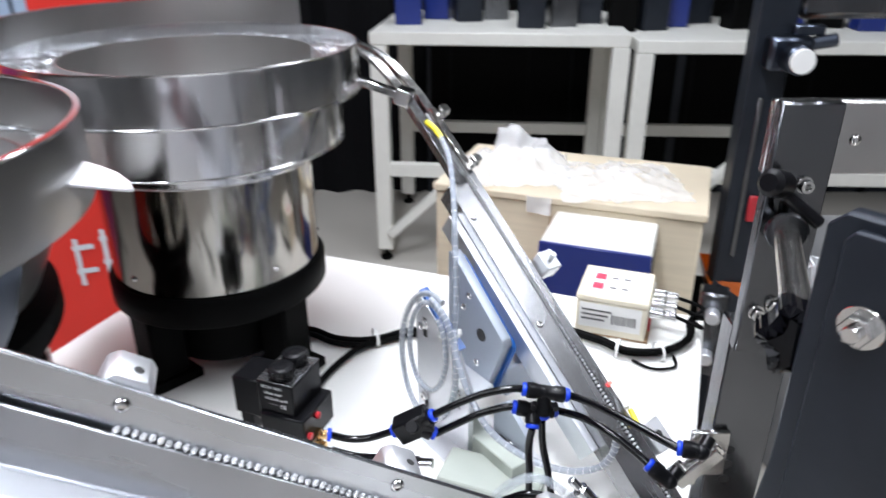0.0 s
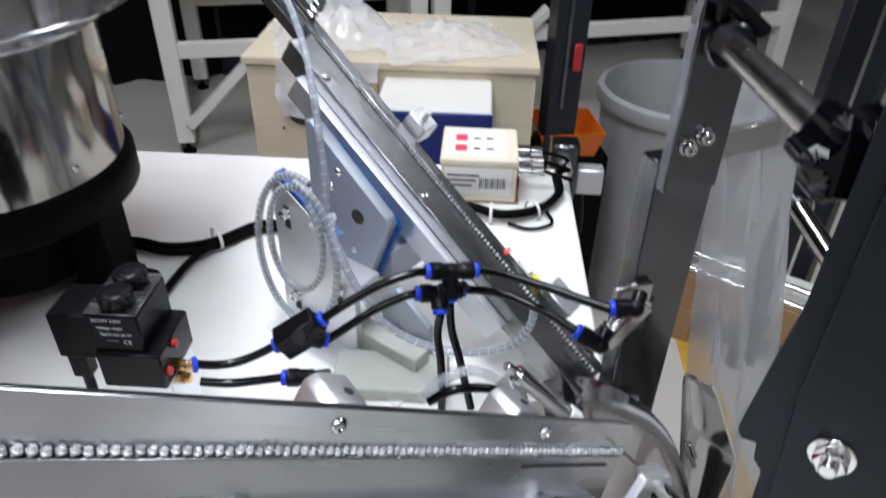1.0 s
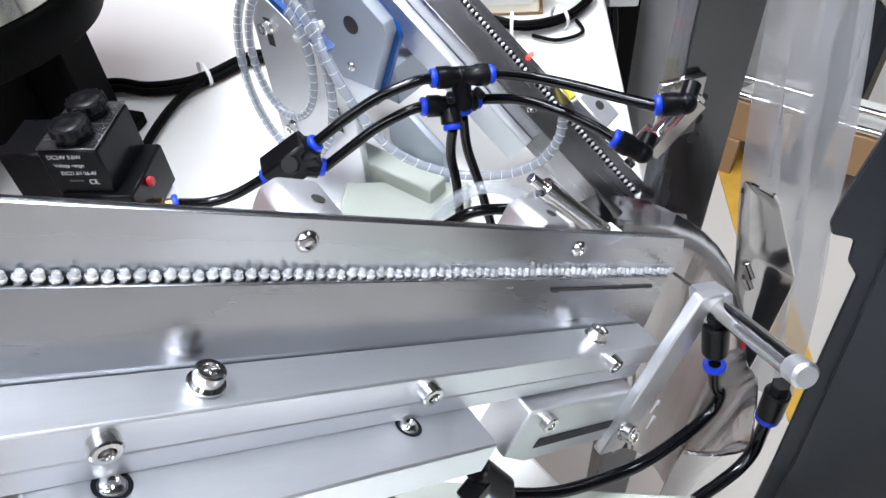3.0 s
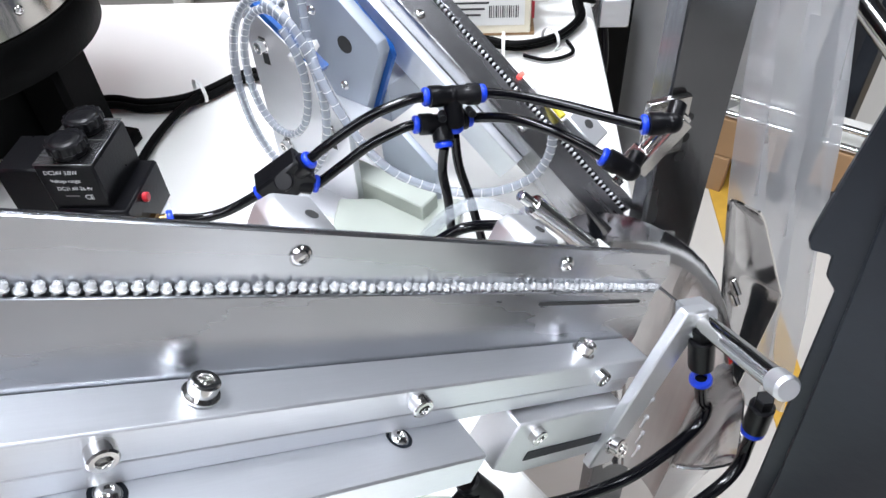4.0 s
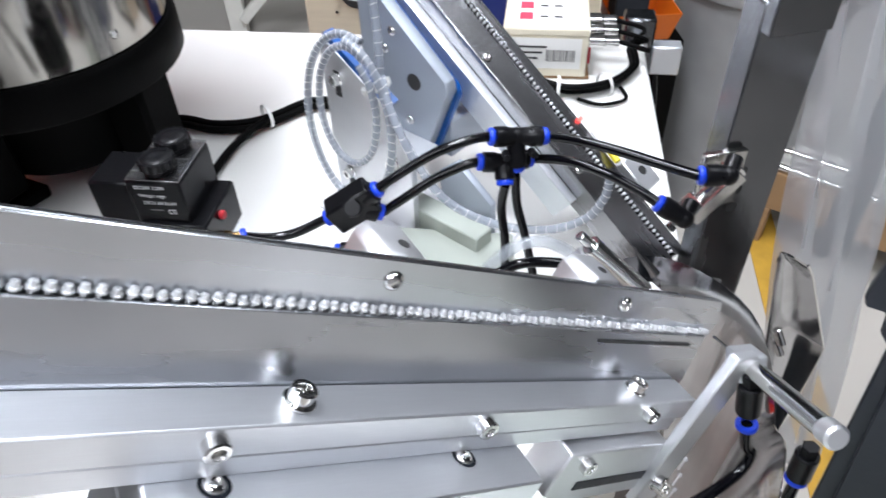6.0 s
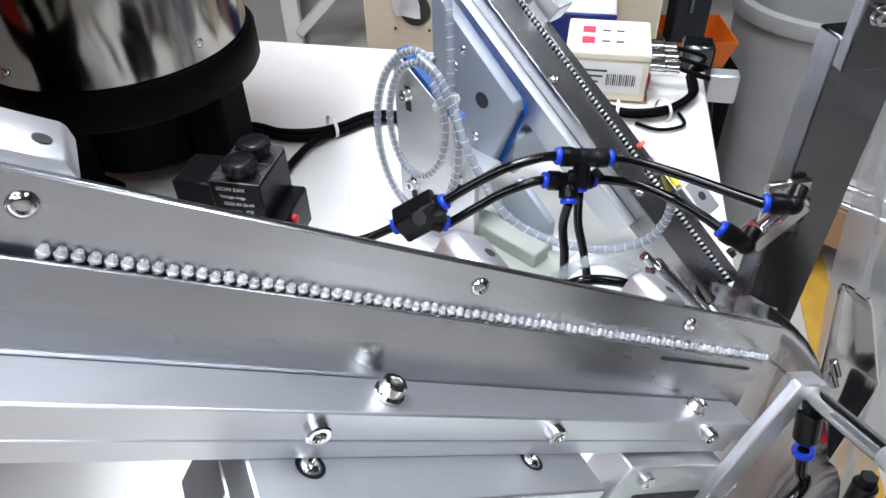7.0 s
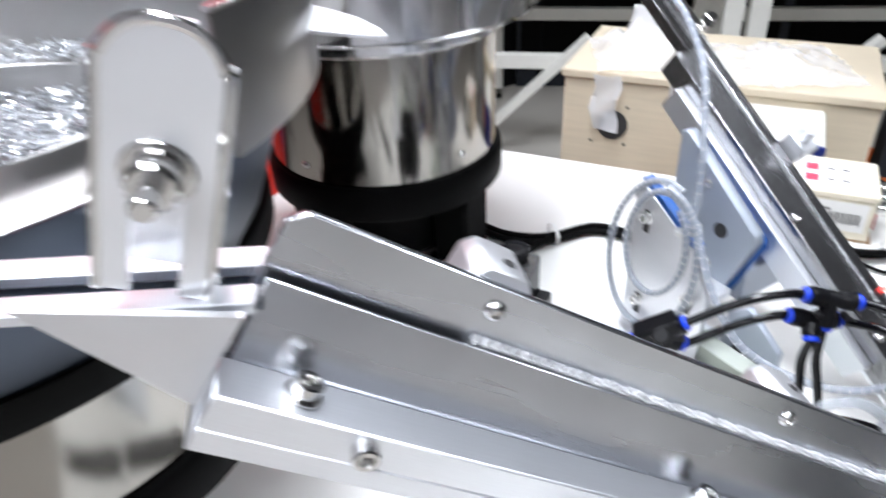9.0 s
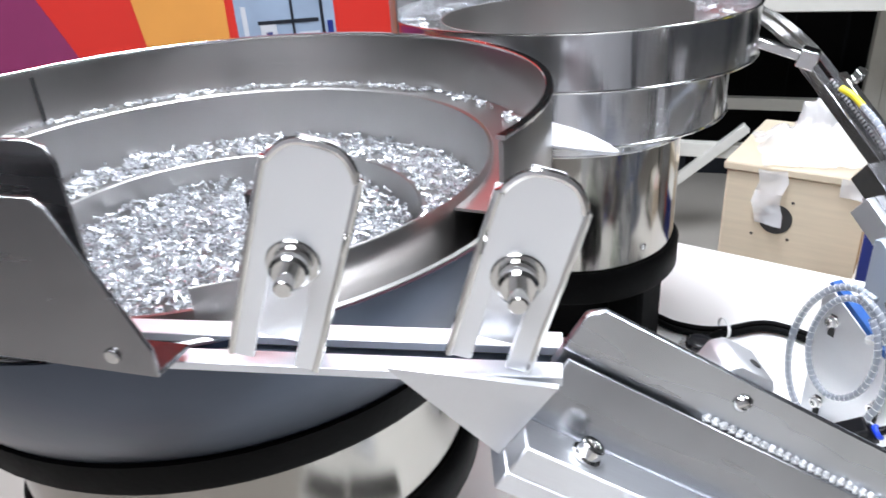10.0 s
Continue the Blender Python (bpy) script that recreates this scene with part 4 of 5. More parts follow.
for yy, zz in ((-0.004, 0.077), (0.012, 0.088)):
    part("push_button", cyl(0.0032, 0, 0.004, 16, 0.0008, along((0.037, yy, zz), (0.05, yy, zz))), RED, valve, "red push button")
for zz in (0.058, 0.070):
    part("brass_fitting", bm_join(cyl(0.0050, 0, 0.006, 6, 0.0005, along((0.036, 0.010, zz), (0.06, 0.010, zz))), cyl(0.0040, 0.006, 0.010, 16, 0.0005, along((0.036, 0.010, zz), (0.06, 0.010, zz)))), BRASS, valve, "brass threaded fitting")


def words(text, size, m, mat, parent, name="print"):
    cu = bpy.data.curves.new(name, "FONT")
    cu.body, cu.size, cu.extrude, cu.align_x = text, size, 0.00005, "LEFT"
    tmp = bpy.data.objects.new("tmp", cu)
    scene.collection.objects.link(tmp)
    dg = bpy.context.evaluated_depsgraph_get()
    me = bpy.data.meshes.new_from_object(tmp.evaluated_get(dg))
    bpy.data.objects.remove(tmp)
    me.materials.clear()
    me.materials.append(mat)
    ob = new(name, me)
    ob.parent = parent
    ob.matrix_local = m
    return ob


FACE = Matrix.Translation((-0.0105, -0.0062, 0.0)) @ pose(0, 0, 0, 90, 0, 0)
for k, (txt, sz) in enumerate((("DC24V 3.0W", 0.0038), ("Voltage range:", 0.0033), ("DC21.6V-26.4V", 0.0035))):
    words(txt, sz, FACE @ Matrix.Translation((0.004 + 0.0018 * k, 0.1185 - 0.0056 * k, 0)), WHITEINK, valve)
words("CE", 0.0050, FACE @ Matrix.Translation((0.0225, 0.1005, 0)), WHITEINK, valve)
part("print_bar", box(0.0, 0.009, -0.00625, -0.0060, 0.1025, 0.1037, 0), GREYSTEEL, valve)
for p in ((-0.0885, 0.468, 0.8745),):
    rt = thing("ring_fitting", I4, "blue ring fitting at the valve outlet", "pneumatic fitting", "pneumatic fittings")
    ring((-0.091, 0.4665, 0.8745), (-0.080, 0.468, 0.873), rt)
    part("sleeve", cyl(0.0038, -0.004, 0.001, 16, 0.0004, along((-0.091, 0.4665, 0.8745), (-0.080, 0.468, 0.873))), BRASS, rt)

# coil of clear spiral-wrapped hose hanging on the lower plate
def loop(cx, cz, rx, rz, a0, a1, depth0, depth1, tilt=0.0):
    out = []
    for k in range(int(abs(a1 - a0) / 24) + 1):
        a = radians(a0 + (a1 - a0) * k / int(abs(a1 - a0) / 24))
        f = k / int(abs(a1 - a0) / 24)
        x, z = rx * math.cos(a) + tilt * rz * math.sin(a), rz * math.sin(a)
        out.append(BR @ Vector((cx + x, cz + z, (depth0 + (depth1 - depth0) * f) * ZB)))
    return out


hose = thing("hose_coil", I4, "coil of clear spiral-wrapped cable hose tied with a white tie", "hose")
outer = loop(-0.032, 0.884, 0.045, 0.069, 75, 75 + 372, 0.038, 0.044, 0.12)
inner = loop(-0.025, 0.902, 0.030, 0.046, 60, 60 + 360, 0.043, 0.048, 0.12)
part("hose_turn", sweep(outer, 0.0031, 12, 4), SPIRAL, hose, "milky clear hose turn")
part("inner_cable", sweep(outer, 0.0015, 8, 4), GREYSTEEL, hose, "grey cable inside the hose")
part("inner_cable", sweep(inner, 0.0014, 8, 4), GREYSTEEL, hose, "grey cable inside the hose")
part("hose_turn", sweep(inner, 0.0028, 12, 4), SPIRAL, hose, "milky clear hose turn")
down = [(0.012, 0.535, 0.932), (0.014, 0.52, 0.915), (0.026, 0.505, 0.883), (0.045, 0.495, 0.853), (0.074, 0.479, 0.840), (0.104, 0.462, 0.842), (0.126, 0.450, 0.856), (0.135, 0.444, 0.876), (0.137, 0.444, 0.893)]
part("hose_tail", sweep(down, 0.0030, 12, 8), SPIRAL, hose, "milky clear hose tail")
up = [(0.012, 0.548, 0.915), (0.014, 0.552, 0.950), (0.013, 0.560, 0.990), (0.012, 0.585, 1.030), (0.008, 0.640, 1.052), (0.000, 0.675, 1.062)]
part("hose_tail", sweep(up, 0.0028, 12, 8), SPIRAL, hose, "milky clear hose tail")
part("cable", sweep(up[-1:] + [(-0.006, 0.684, 1.068), (-0.014, 0.694, 1.072)], 0.0030, 10, 8), YELLOW, hose, "yellow sensor cable")


def wrap(pts, r, turns, name):
    line = smooth_line(pts, 10)
    total = len(line) - 1
    bms = []
    for k in range(turns):
        f = (k + 0.5) / turns * total
        i = min(int(f), total - 1)
        p = line[i].lerp(line[i + 1], f - i)
        m = along(p, p + (line[i + 1] - line[i])) @ pose(0, 0, 0, 14, 6, 0)
        bms.append(lathe([(r - 0.0001, -0.00018), (r + 0.00012, -0.00014), (r + 0.00012, 0.00014), (r - 0.0001, 0.00018)], 12, m=m, close=True))
    ob = part(name, bm_join(*bms), TIE, hose, "white spiral wrap edge")
    tagged(ob, kind="stuff")


wrap(outer, 0.0031, 66, "spiral_wrap")
wrap(inner, 0.0028, 46, "spiral_wrap")
wrap(down, 0.0030, 34, "spiral_wrap")
wrap(up, 0.0028, 24, "spiral_wrap")
tie_m = along((0.008, 0.540, 0.922), (0.016, 0.530, 0.890))
part("cable_tie", bm_join(lathe([(0.0085, -0.0018), (0.0095, -0.0018), (0.0095, 0.0018), (0.0085, 0.0018)], 20, m=tie_m, close=True), box(0.008, 0.013, -0.002, 0.002, -0.0025, 0.0025, 0.0004, tie_m)), TIE, hose, "white cable tie")

# hoses behind the rail and the small clamp cylinder at the ramp end
tube([(0.040, 0.385, 0.890), (0.052, 0.380, 0.907), (0.067, 0.378, 0.912), (0.082, 0.376, 0.905), (0.094, 0.374, 0.891)], 0.0032, HOSE, "clear bent air hose")
tube([(0.044, 0.392, 0.884), (0.058, 0.386, 0.902), (0.072, 0.383, 0.906), (0.086, 0.380, 0.898)], 0.0028, HOSE, "clear bent air hose")
tube([(0.047, 0.392, 0.878), (0.063, 0.390, 0.886), (0.082, 0.388, 0.884), (0.092, 0.386, 0.880)])
cyl2 = thing("clamp_cylinder", I4, "slim bright pneumatic cylinder beside the rail end", "cylinder")
CA, CB = Vector((0.096, 0.375, 0.905)), Vector((0.130, 0.366, 0.869))
part("barrel", cyl(0.0052, 0, (CB - CA).length, 24, 0.0008, along(CA, CB)), CHROME, cyl2)
part("rod", cyl(0.0022, 0.0, 0.020, 14, 0.0003, along(CB, CB + (CB - CA))), CHROME, cyl2)
part("head", cyl(0.0064, -0.004, 0.007, 6, 0.0006, along(CB, CB + (CB - CA))), TIE, cyl2, "white end nut")
part("tail", bm_join(cyl(0.0056, -0.001, 0.005, 20, 0.0006, along(CA, CB)), cyl(0.0030, -0.010, 0.0, 14, 0.0005, along(CA, CB))), CHROME, cyl2)
part("block", box(-0.012, 0.012, -0.008, 0.008, -0.007, 0.007, 0.001, along((0.096, 0.380, 0.880), (0.12, 0.376, 0.860))), ALU_MATT, cyl2)
rt = thing("ring_fitting", I4, "black fitting with a blue ring beside the clamp cylinder", "pneumatic fitting", "pneumatic fittings")
ring((0.090, 0.386, 0.880), (0.10, 0.385, 0.876), rt)
part("sleeve", cyl(0.0044, 0.003, 0.012, 16, 0.0005, along((0.090, 0.386, 0.880), (0.10, 0.385, 0.876))), BLACK, rt)

# ---------------------------------------------------------------- pusher cylinder at the rail end
PT, PE = Vector((0.1490, 0.3330, 0.8680)), Vector((0.1370, 0.2360, 0.9190))
push = thing("pusher_cylinder", along(PE, PT), "small pneumatic pusher with a bright barrel at the rail end", "cylinder")
PL = (PT - PE).length
part("barrel", cyl(0.0048, 0.004, PL * 0.56, 24, 0.0008), CHROME, push, "bright round barrel")
part("end_cap", cyl(0.0054, -0.001, 0.008, 20, 0.0012), ALU_MATT, push, "pale end cap")
part("nose", box(-0.0066, 0.0066, -0.0066, 0.0066, PL * 0.56, PL * 0.56 + 0.016, 0.001), ALU_MATT, push, "aluminium nose block")
needle = part("needle", bm_join(cyl(0.0009, -0.040, 0, 12, 0.0003), cyl(0.0014, -0.040, -0.024, 12, 0.0003)), CHROME, push, "thin steel push pin")
needle.location = (0, 0, PL)
armt = thing("mounting_bracket", I4, "flat aluminium mounting bracket holding the pusher", "bracket")
AL, AH = Vector((0.100, 0.2840, 0.8120)), Vector((0.1385, 0.2930, 0.9000))
part("bar", box(-0.0028, 0.0028, -0.0085, 0.0085, -0.006, (AH - AL).length, 0.0008, along(AL, AH)), ALU_MATT, armt)
mesh_part("cap_screw", CAP5, armt, along(AL + Vector((0.003, -0.002, 0.012)), AL + Vector((0.02, -0.03, 0.02))))
mesh_part("cap_screw", CAP5_PLAIN, armt, along(AL + Vector((0.006, -0.002, 0.006)), AL + Vector((0.022, -0.03, 0.016))))
clv = thing("adjusting_block", RAIL, "slotted aluminium adjusting block below the rail", "block")
part("body", prism([(0.110, -0.0845), (0.110, -0.0585), (0.186, -0.0585), (0.205, -0.0920), (0.128, -0.0920)], 0.012, 0.031, TOXZ, 0.0009), ALU_MATT, clv)
part("slot", box(0.128, 0.196, -0.0314, -0.0311, -0.083, -0.0775, 0), DARKSTEEL, clv, "long dark slot")
mesh_part("cap_screw", CAP5_PLAIN, clv, pose(0.1245, -0.0300, -0.0655, 90))
part("hanger", box(0.118, 0.178, -0.0240, -0.004, -0.070, -0.0586, 0.0006), ALU, clv)
fa = thing("elbow_fitting", I4, "black elbow with a blue ring under the pusher", "pneumatic fitting", "pneumatic fittings")
part("body", bm_join(cyl(0.0060, 0, 0.020, 18, 0.0008, along((0.1425, 0.288, 0.884), (0.146, 0.285, 0.858))), cyl(0.0045, -0.006, 0.004, 6, 0.0006, along((0.1425, 0.288, 0.884), (0.146, 0.285, 0.858)))), BLACK, fa)
ring((0.1465, 0.2848, 0.8560), (0.148, 0.284, 0.846), fa)
tube([(0.147, 0.2846, 0.854), (0.150, 0.283, 0.838), (0.153, 0.281, 0.832), (0.147, 0.277, 0.824), (0.128, 0.271, 0.820), (0.100, 0.265, 0.818), (0.062, 0.2615, 0.826), (0.038, 0.262, 0.838)])
fb = thing("elbow_fitting", I4, "black elbow with a blue ring beside the upright panel", "pneumatic fitting", "pneumatic fittings")
part("body", bm_join(cyl(0.0056, 0, 0.018, 18, 0.0008, along((0.160, 0.259, 0.863), (0.161, 0.258, 0.835))), cyl(0.0042, -0.006, 0.004, 6, 0.0006, along((0.160, 0.259, 0.863), (0.161, 0.258, 0.835)))), BLACK, fb)
ring((0.1605, 0.2585, 0.845), (0.1607, 0.2580, 0.835), fb)
tube([(0.1606, 0.2583, 0.845), (0.1598, 0.2570, 0.832), (0.155, 0.2530, 0.822), (0.144, 0.249, 0.816), (0.122, 0.244, 0.812)])
fc = thing("elbow_fitting", I4, "black elbow fitting with a blue ring under the rail", "pneumatic fitting", "pneumatic fittings")
part("body", bm_join(cyl(0.0058, -0.010, 0.013, 20, 0.001, along((0.0285, 0.2645, 0.8560), (0.037, 0.262, 0.8400))), cyl(0.0030, 0.0, 0.010, 14, 0.0005, along((0.0245, 0.2665, 0.864), (0.0235, 0.270, 0.876))), box(-0.0045, 0.0045, -0.004, 0.004, 0.0, 0.013, 0.0008, along((0.027, 0.264, 0.858), (0.015, 0.258, 0.853)))), BLACK, fc)
part("stub_cap", cyl(0.0031, 0.0095, 0.0115, 14, 0.0003, along((0.0245, 0.2665, 0.864), (0.0235, 0.270, 0.876))), BLUE, fc, "blue stub cap")
ring((0.032, 0.263, 0.846), (0.038, 0.262, 0.838), fc)

# ---------------------------------------------------------------- chute and funnel below the rail end
chute = thing("chute", I4, "curved bright stainless chute catching the screws below both rails", "chute")
rows = []
for i in range(17):
    f = i / 16
    row = []
    for j in range(33):
        th = radians(106 - 220 * j / 32)
        r = 1.0 - 0.62 * f ** 0.75
        z = 0.811 + (0.012 if th > 0 else 0.004) * math.sin(th) - 0.24 * f ** 1.15 - 0.042 * (1 - f) * math.exp(-((math.degrees(th) + 8) / 19) ** 2)
        row.append(Vector((0.160 + 0.022 * f + 0.064 * r * math.cos(th) + 0.045 * min(0, math.sin(th)) * max(0, math.cos(th)), 0.343 + (0.098 if th > 0 else 0.0815) * r * math.sin(th), z)))
    rows.append(row)
part("shell", sheet(rows, 0.0012), FOLD, chute, "rolled stainless shell")
blade = thing("guide_blade", I4, "curved polished stainless guide blade beside the chute", "guide blade")
rows = []
for i in range(25):
    f = i / 24
    w = 0.022 + 0.075 * f if f < 0.42 else 0.0535 * (1 - (f - 0.42) / 0.585) ** 0.85
    w *= 1.3 * min(1.0, 0.55 + 9 * f)
    x = 0.213 + 0.069 * f
    rows.append([Vector((x + w * g, 0.372 + 0.55 * w * math.sin(math.pi * g * 0.82) + 0.012 * f, 0.868 - 0.29 * f - 0.22 * w * g * g)) for g in [j / 12 for j in range(13)]])
part("shell", sheet(rows, 0.0012), FOLD, blade)
part("rolled_edge", sweep([r[-1] for r in rows[1:22]], 0.0009, 8, 2), CHROME, blade, "bright bare edge")
part("hinge", cyl(0.003, 0, 0.012, 12, 0.0005, along((0.232, 0.371, 0.806), (0.235, 0.366, 0.797))), CHROME, blade)
part("hinge", cyl(0.003, 0, 0.010, 12, 0.0005, along((0.236, 0.371, 0.792), (0.239, 0.366, 0.783))), CHROME, blade)
part("hanger", box(-0.005, 0.005, -0.002, 0.002, 0, 0.036, 0.0004, along((0.222, 0.4295, 0.798), (0.205, 0.400, 0.790))), STEEL, chute)

# ---------------------------------------------------------------- post, cross bar, rod and upright panel
post = thing("machine_post", Matrix.Translation((0.2235, 0.440, 0.0)), "flat dull steel machine post with tapped holes", "post")
part("upright", box(-0.0215, 0.0215, -0.010, 0.010, 0.0, 1.00, 0.0012), GREYSTEEL, post)
part("base_plate", box(-0.05, 0.05, -0.04, 0.04, 0.0, 0.01, 0.002), GREYSTEEL, post)
for hz in (0.864, 0.878, 0.892):
    part("tapped_hole", cyl(0.0038, 0.0, 0.0004, 16, 0, along((-0.006, -0.0102, hz), (-0.006, -0.02, hz))), INK, post, "dark tapped hole")
upper = part("upper_bar", box(-0.0225, 0.0150, -0.020, -0.0105, 0.985, 1.155, 0.0012), GREYSTEEL, post, "bolted upper bar")
mesh_part("cap_screw", CAP5, post, pose(-0.013, -0.0202, 1.016, 90))
mesh_part("cap_screw", CAP5, post, pose(-0.003, -0.0202, 1.022, 90))
mesh_part("cap_screw", CAP5, post, pose(0.0, -0.0202, 1.105, 90))
part("cross_bar", box(-0.022, 0.320, -0.010, -0.002, 1.108, 1.154, 0.0012), STEEL, post, "flat cross bar")
mesh_part("button_screw", BUTTON4, post, pose(-0.012, -0.0205, 1.098, 90))
mesh_part("button_screw", BUTTON4, post, pose(0.030, -0.0102, 1.130, 90))
RA, RBk = Vector((0.217, 0.419, 1.079)), Vector((0.1600, 0.279, 1.0915))
rod = thing("round_rod", I4, "bright round steel rod with a black clamp knob", "rod")
part("rod", cyl(0.0072, 0.0, (RBk - RA).length, 28, 0.001, along(RA, RBk)), STEEL, rod)
part("collar", cyl(0.0125, 0.002, 0.018, 28, 0.0012, along(RA, RBk)), GREYSTEEL, rod, "steel clamp collar")
kd = along(RBk, RBk + (RBk - RA))
lobes = [((0.0152 + 0.0022 * math.cos(6 * a)) * math.cos(a), (0.0152 + 0.0022 * math.cos(6 * a)) * math.sin(a)) for a in [2 * math.pi * k / 48 for k in range(48)]]
part("clamp_knob", prism(lobes, 0.002, 0.024, kd, 0.004), TUBE, rod, "glossy black lobed clamp knob")
part("knob_hub", lathe([(0.0, -0.006), (0.0095, -0.005), (0.0105, 0.0), (0.0105, 0.004), (0.0, 0.004)], 28, m=kd), BLACK, rod, "black knob hub")
part("lever", bm_join(cyl(0.0085, -0.004, 0.016, 16, 0.003, along((0.206, 0.412, 1.108), (0.195, 0.404, 1.112))), cyl(0.0042, 0.0, 0.030, 16, 0.001, along((0.206, 0.410, 1.104), (0.224, 0.404, 1.090))), cyl(0.004, 0.0, 0.016, 12, 0.001, along((0.206, 0.412, 1.106), (0.211, 0.416, 1.088)))), BLACK, rod, "black clamp lever")
RC, RD = Vector((0.402, 0.511, 0.897)), Vector((0.281, 0.130, 0.870))
rod2 = thing("round_rod", I4, "second bright round steel rod on a dark upright bar", "rod")
part("rod", cyl(0.0085, 0.0, (RD - RC).length, 28, 0.001, along(RC, RD)), CHROME, rod2)
part("collar", cyl(0.0115, 0.0, 0.010, 28, 0.001, along(RC, RD)), GREYSTEEL, rod2)
part("upright_bar", box(0.398, 0.426, 0.514, 0.526, 0.70, 1.10, 0.001), DARKSTEEL, rod2, "dark flat upright bar")
part("end_mount", box(0.236, 0.292, 0.120, 0.132, 0.855, 0.887, 0.001), DARKSTEEL, rod2, "dark end mount on the panel")

PN = Vector((-0.78, -0.62, 0)).normalized()
PX = Vector((0.62, -0.78, 0)).normalized()
PAN = axes(PX, Vector((0, 0, 1)), PX.cross(Vector((0, 0, 1))), Vector((0.146, 0.2525, 0.0)))
panel = thing("upright_panel", PAN, "dark blue-grey painted steel upright panel with zinc bolts", "panel")
PS = 1 if PAN.to_3x3().col[2].dot(PN) > 0 else -1
part("plate", prism([(-0.0065, 0.9725), (-0.0045, 0.9680), (0.0019, 0.9690), (0.0030, 0.9600), (0.0074, 0.9550), (0.0140, 0.8250), (0.0155, 0.78), (0.0155, 0.0), (0.16, 0.0), (0.16, 1.156), (0.006, 1.156), (0.0, 1.150), (0.0, 1.04), (-0.0033, 1.007)], -0.010, 0.0, I4 if PS > 0 else pose(0, 0, 0.010), 0.0008), DARKSTEEL, panel)
fz = sorted((0.0004 * PS, 0.0050 * PS))
part("front_plate", prism([(0.0090, 1.148), (0.0090, 1.000), (0.0130, 0.950), (0.0205, 0.842), (0.0225, 0.78), (0.0225, 0.2), (0.158, 0.2), (0.158, 1.152), (0.0120, 1.152)], fz[0], fz[1], I4, 0.0008), DARKSTEEL, panel, "proud front plate of the panel")
for hx, hy in ((0.022, 1.118), (0.027, 0.985), (0.052, 1.092)):
    b = bm_join(cyl(0.0085, 0.0, 0.0012, 24, 0.0003), cyl(0.0062, 0.0012, 0.0062, 6, 0.0006), cyl(0.0034, 0.006, 0.0095, 14, 0.0006))
    nut = part("hex_nut", b, CHROME, panel, "zinc-plated hex nut")
    nut.matrix_local = pose(hx, hy, 0.0052 * PS, 0 if PS > 0 else 180)

# low plates on the table beside the rail foot
base = thing("base_block", axes(E1, E2, Vector((0, 0, 1)), Vector((0.046, 0.500, 0.80))), "pale green painted base block under the hose bracket", "base block")
part("block", box(-0.042, 0.046, -0.030, 0.014, 0.0, 0.012, 0.0015), PALEGREEN, base)
edge = thing("base_plate", axes(Vector((0.93, -0.37, 0)), Vector((0.37, 0.93, 0)), Vector((0, 0, 1)), Vector((0.095, 0.270, 0.80))), "pale green painted base plate on the table", "base plate")
part("plate", box(-0.12, 0.062, -0.12, -0.010, 0.0, 0.008, 0.001), PALEGREEN, edge)
mesh_part("cap_screw", CAP5_PLAIN, edge, pose(0.03, -0.05, 0.008))

# ---------------------------------------------------------------- things on the table
BX = axes(E1, E2, Vector((0, 0, 1)), Vector((0.236, 0.718, 0.80)))
ctl = thing("control_box", BX, "cream sensor control box with a printed label and barcode", "control box")
part("case", box(-0.082, 0, 0, 0.080, 0.003, 0.046, 0.0015), CREAM, ctl)
part("lid", box(-0.083, 0.001, -0.001, 0.081, 0.0462, 0.054, 0.0015), CREAM, ctl, "cream lid")
part("base", box(-0.080, 0.004, 0.002, 0.078, 0, 0.003, 0.0003), CARD, ctl)
label_top = part("top_label", box(-0.077, -0.012, 0.008, 0.074, 0.0541, 0.0545, 0), PAPER, ctl, "white printed top label")
for k in (0, 1):
    part("red_mark", box(-0.068, -0.055, 0.018 + 0.026 * k, 0.034 + 0.026 * k, 0.0546, 0.0548, 0), PINK, label_top, "red label square")
    for j in range(2):
        part("print_bar", box(-0.048 + 0.014 * j, -0.040 + 0.014 * j, 0.023 + 0.026 * k, 0.027 + 0.026 * k, 0.0546, 0.0548, 0), INK, label_top)
label_side = part("side_label", box(-0.078, -0.006, -0.0005, -0.0001, 0.012, 0.044, 0), PAPER, ctl, "white side label")
for j in range(14):
    part("barcode_bar", box(-0.040 + 0.0021 * j, -0.040 + 0.0021 * j + (0.0008 if j % 3 else 0.0013), -0.0009, -0.0006, 0.020, 0.032, 0), INK, label_side)
for j in range(3):
    part("print_bar", box(-0.075, -0.048 + 0.004 * j, -0.0009, -0.0006, 0.022 + 0.006 * j, 0.024 + 0.006 * j, 0), INK, label_side)
part("red_latch", box(0.0012, 0.004, 0.012, 0.026, 0.012, 0.030, 0.0006), RED, ctl, "red latch")
for j in range(3):
    part("plug", bm_join(cyl(0.0075, 0, 0.016, 20, 0.001, along((0.001, 0.018 + 0.024 * j, 0.034), (0.02, 0.018 + 0.024 * j, 0.034))), cyl(0.006, 0.016, 0.030, 20, 0.001, along((0.001, 0.018 + 0.024 * j, 0.034), (0.02, 0.018 + 0.024 * j, 0.034)))), CHROME, ctl, "bright round plug")
PLUGS = [BX @ Vector((0.030, 0.018 + 0.024 * j, 0.034)) for j in range(3)]


def cable(pts, r, label, mat=None):
    return solid("cable", sweep(pts, r, 10, 8), mat or RUBBER, label, "cable", "cables on the table")


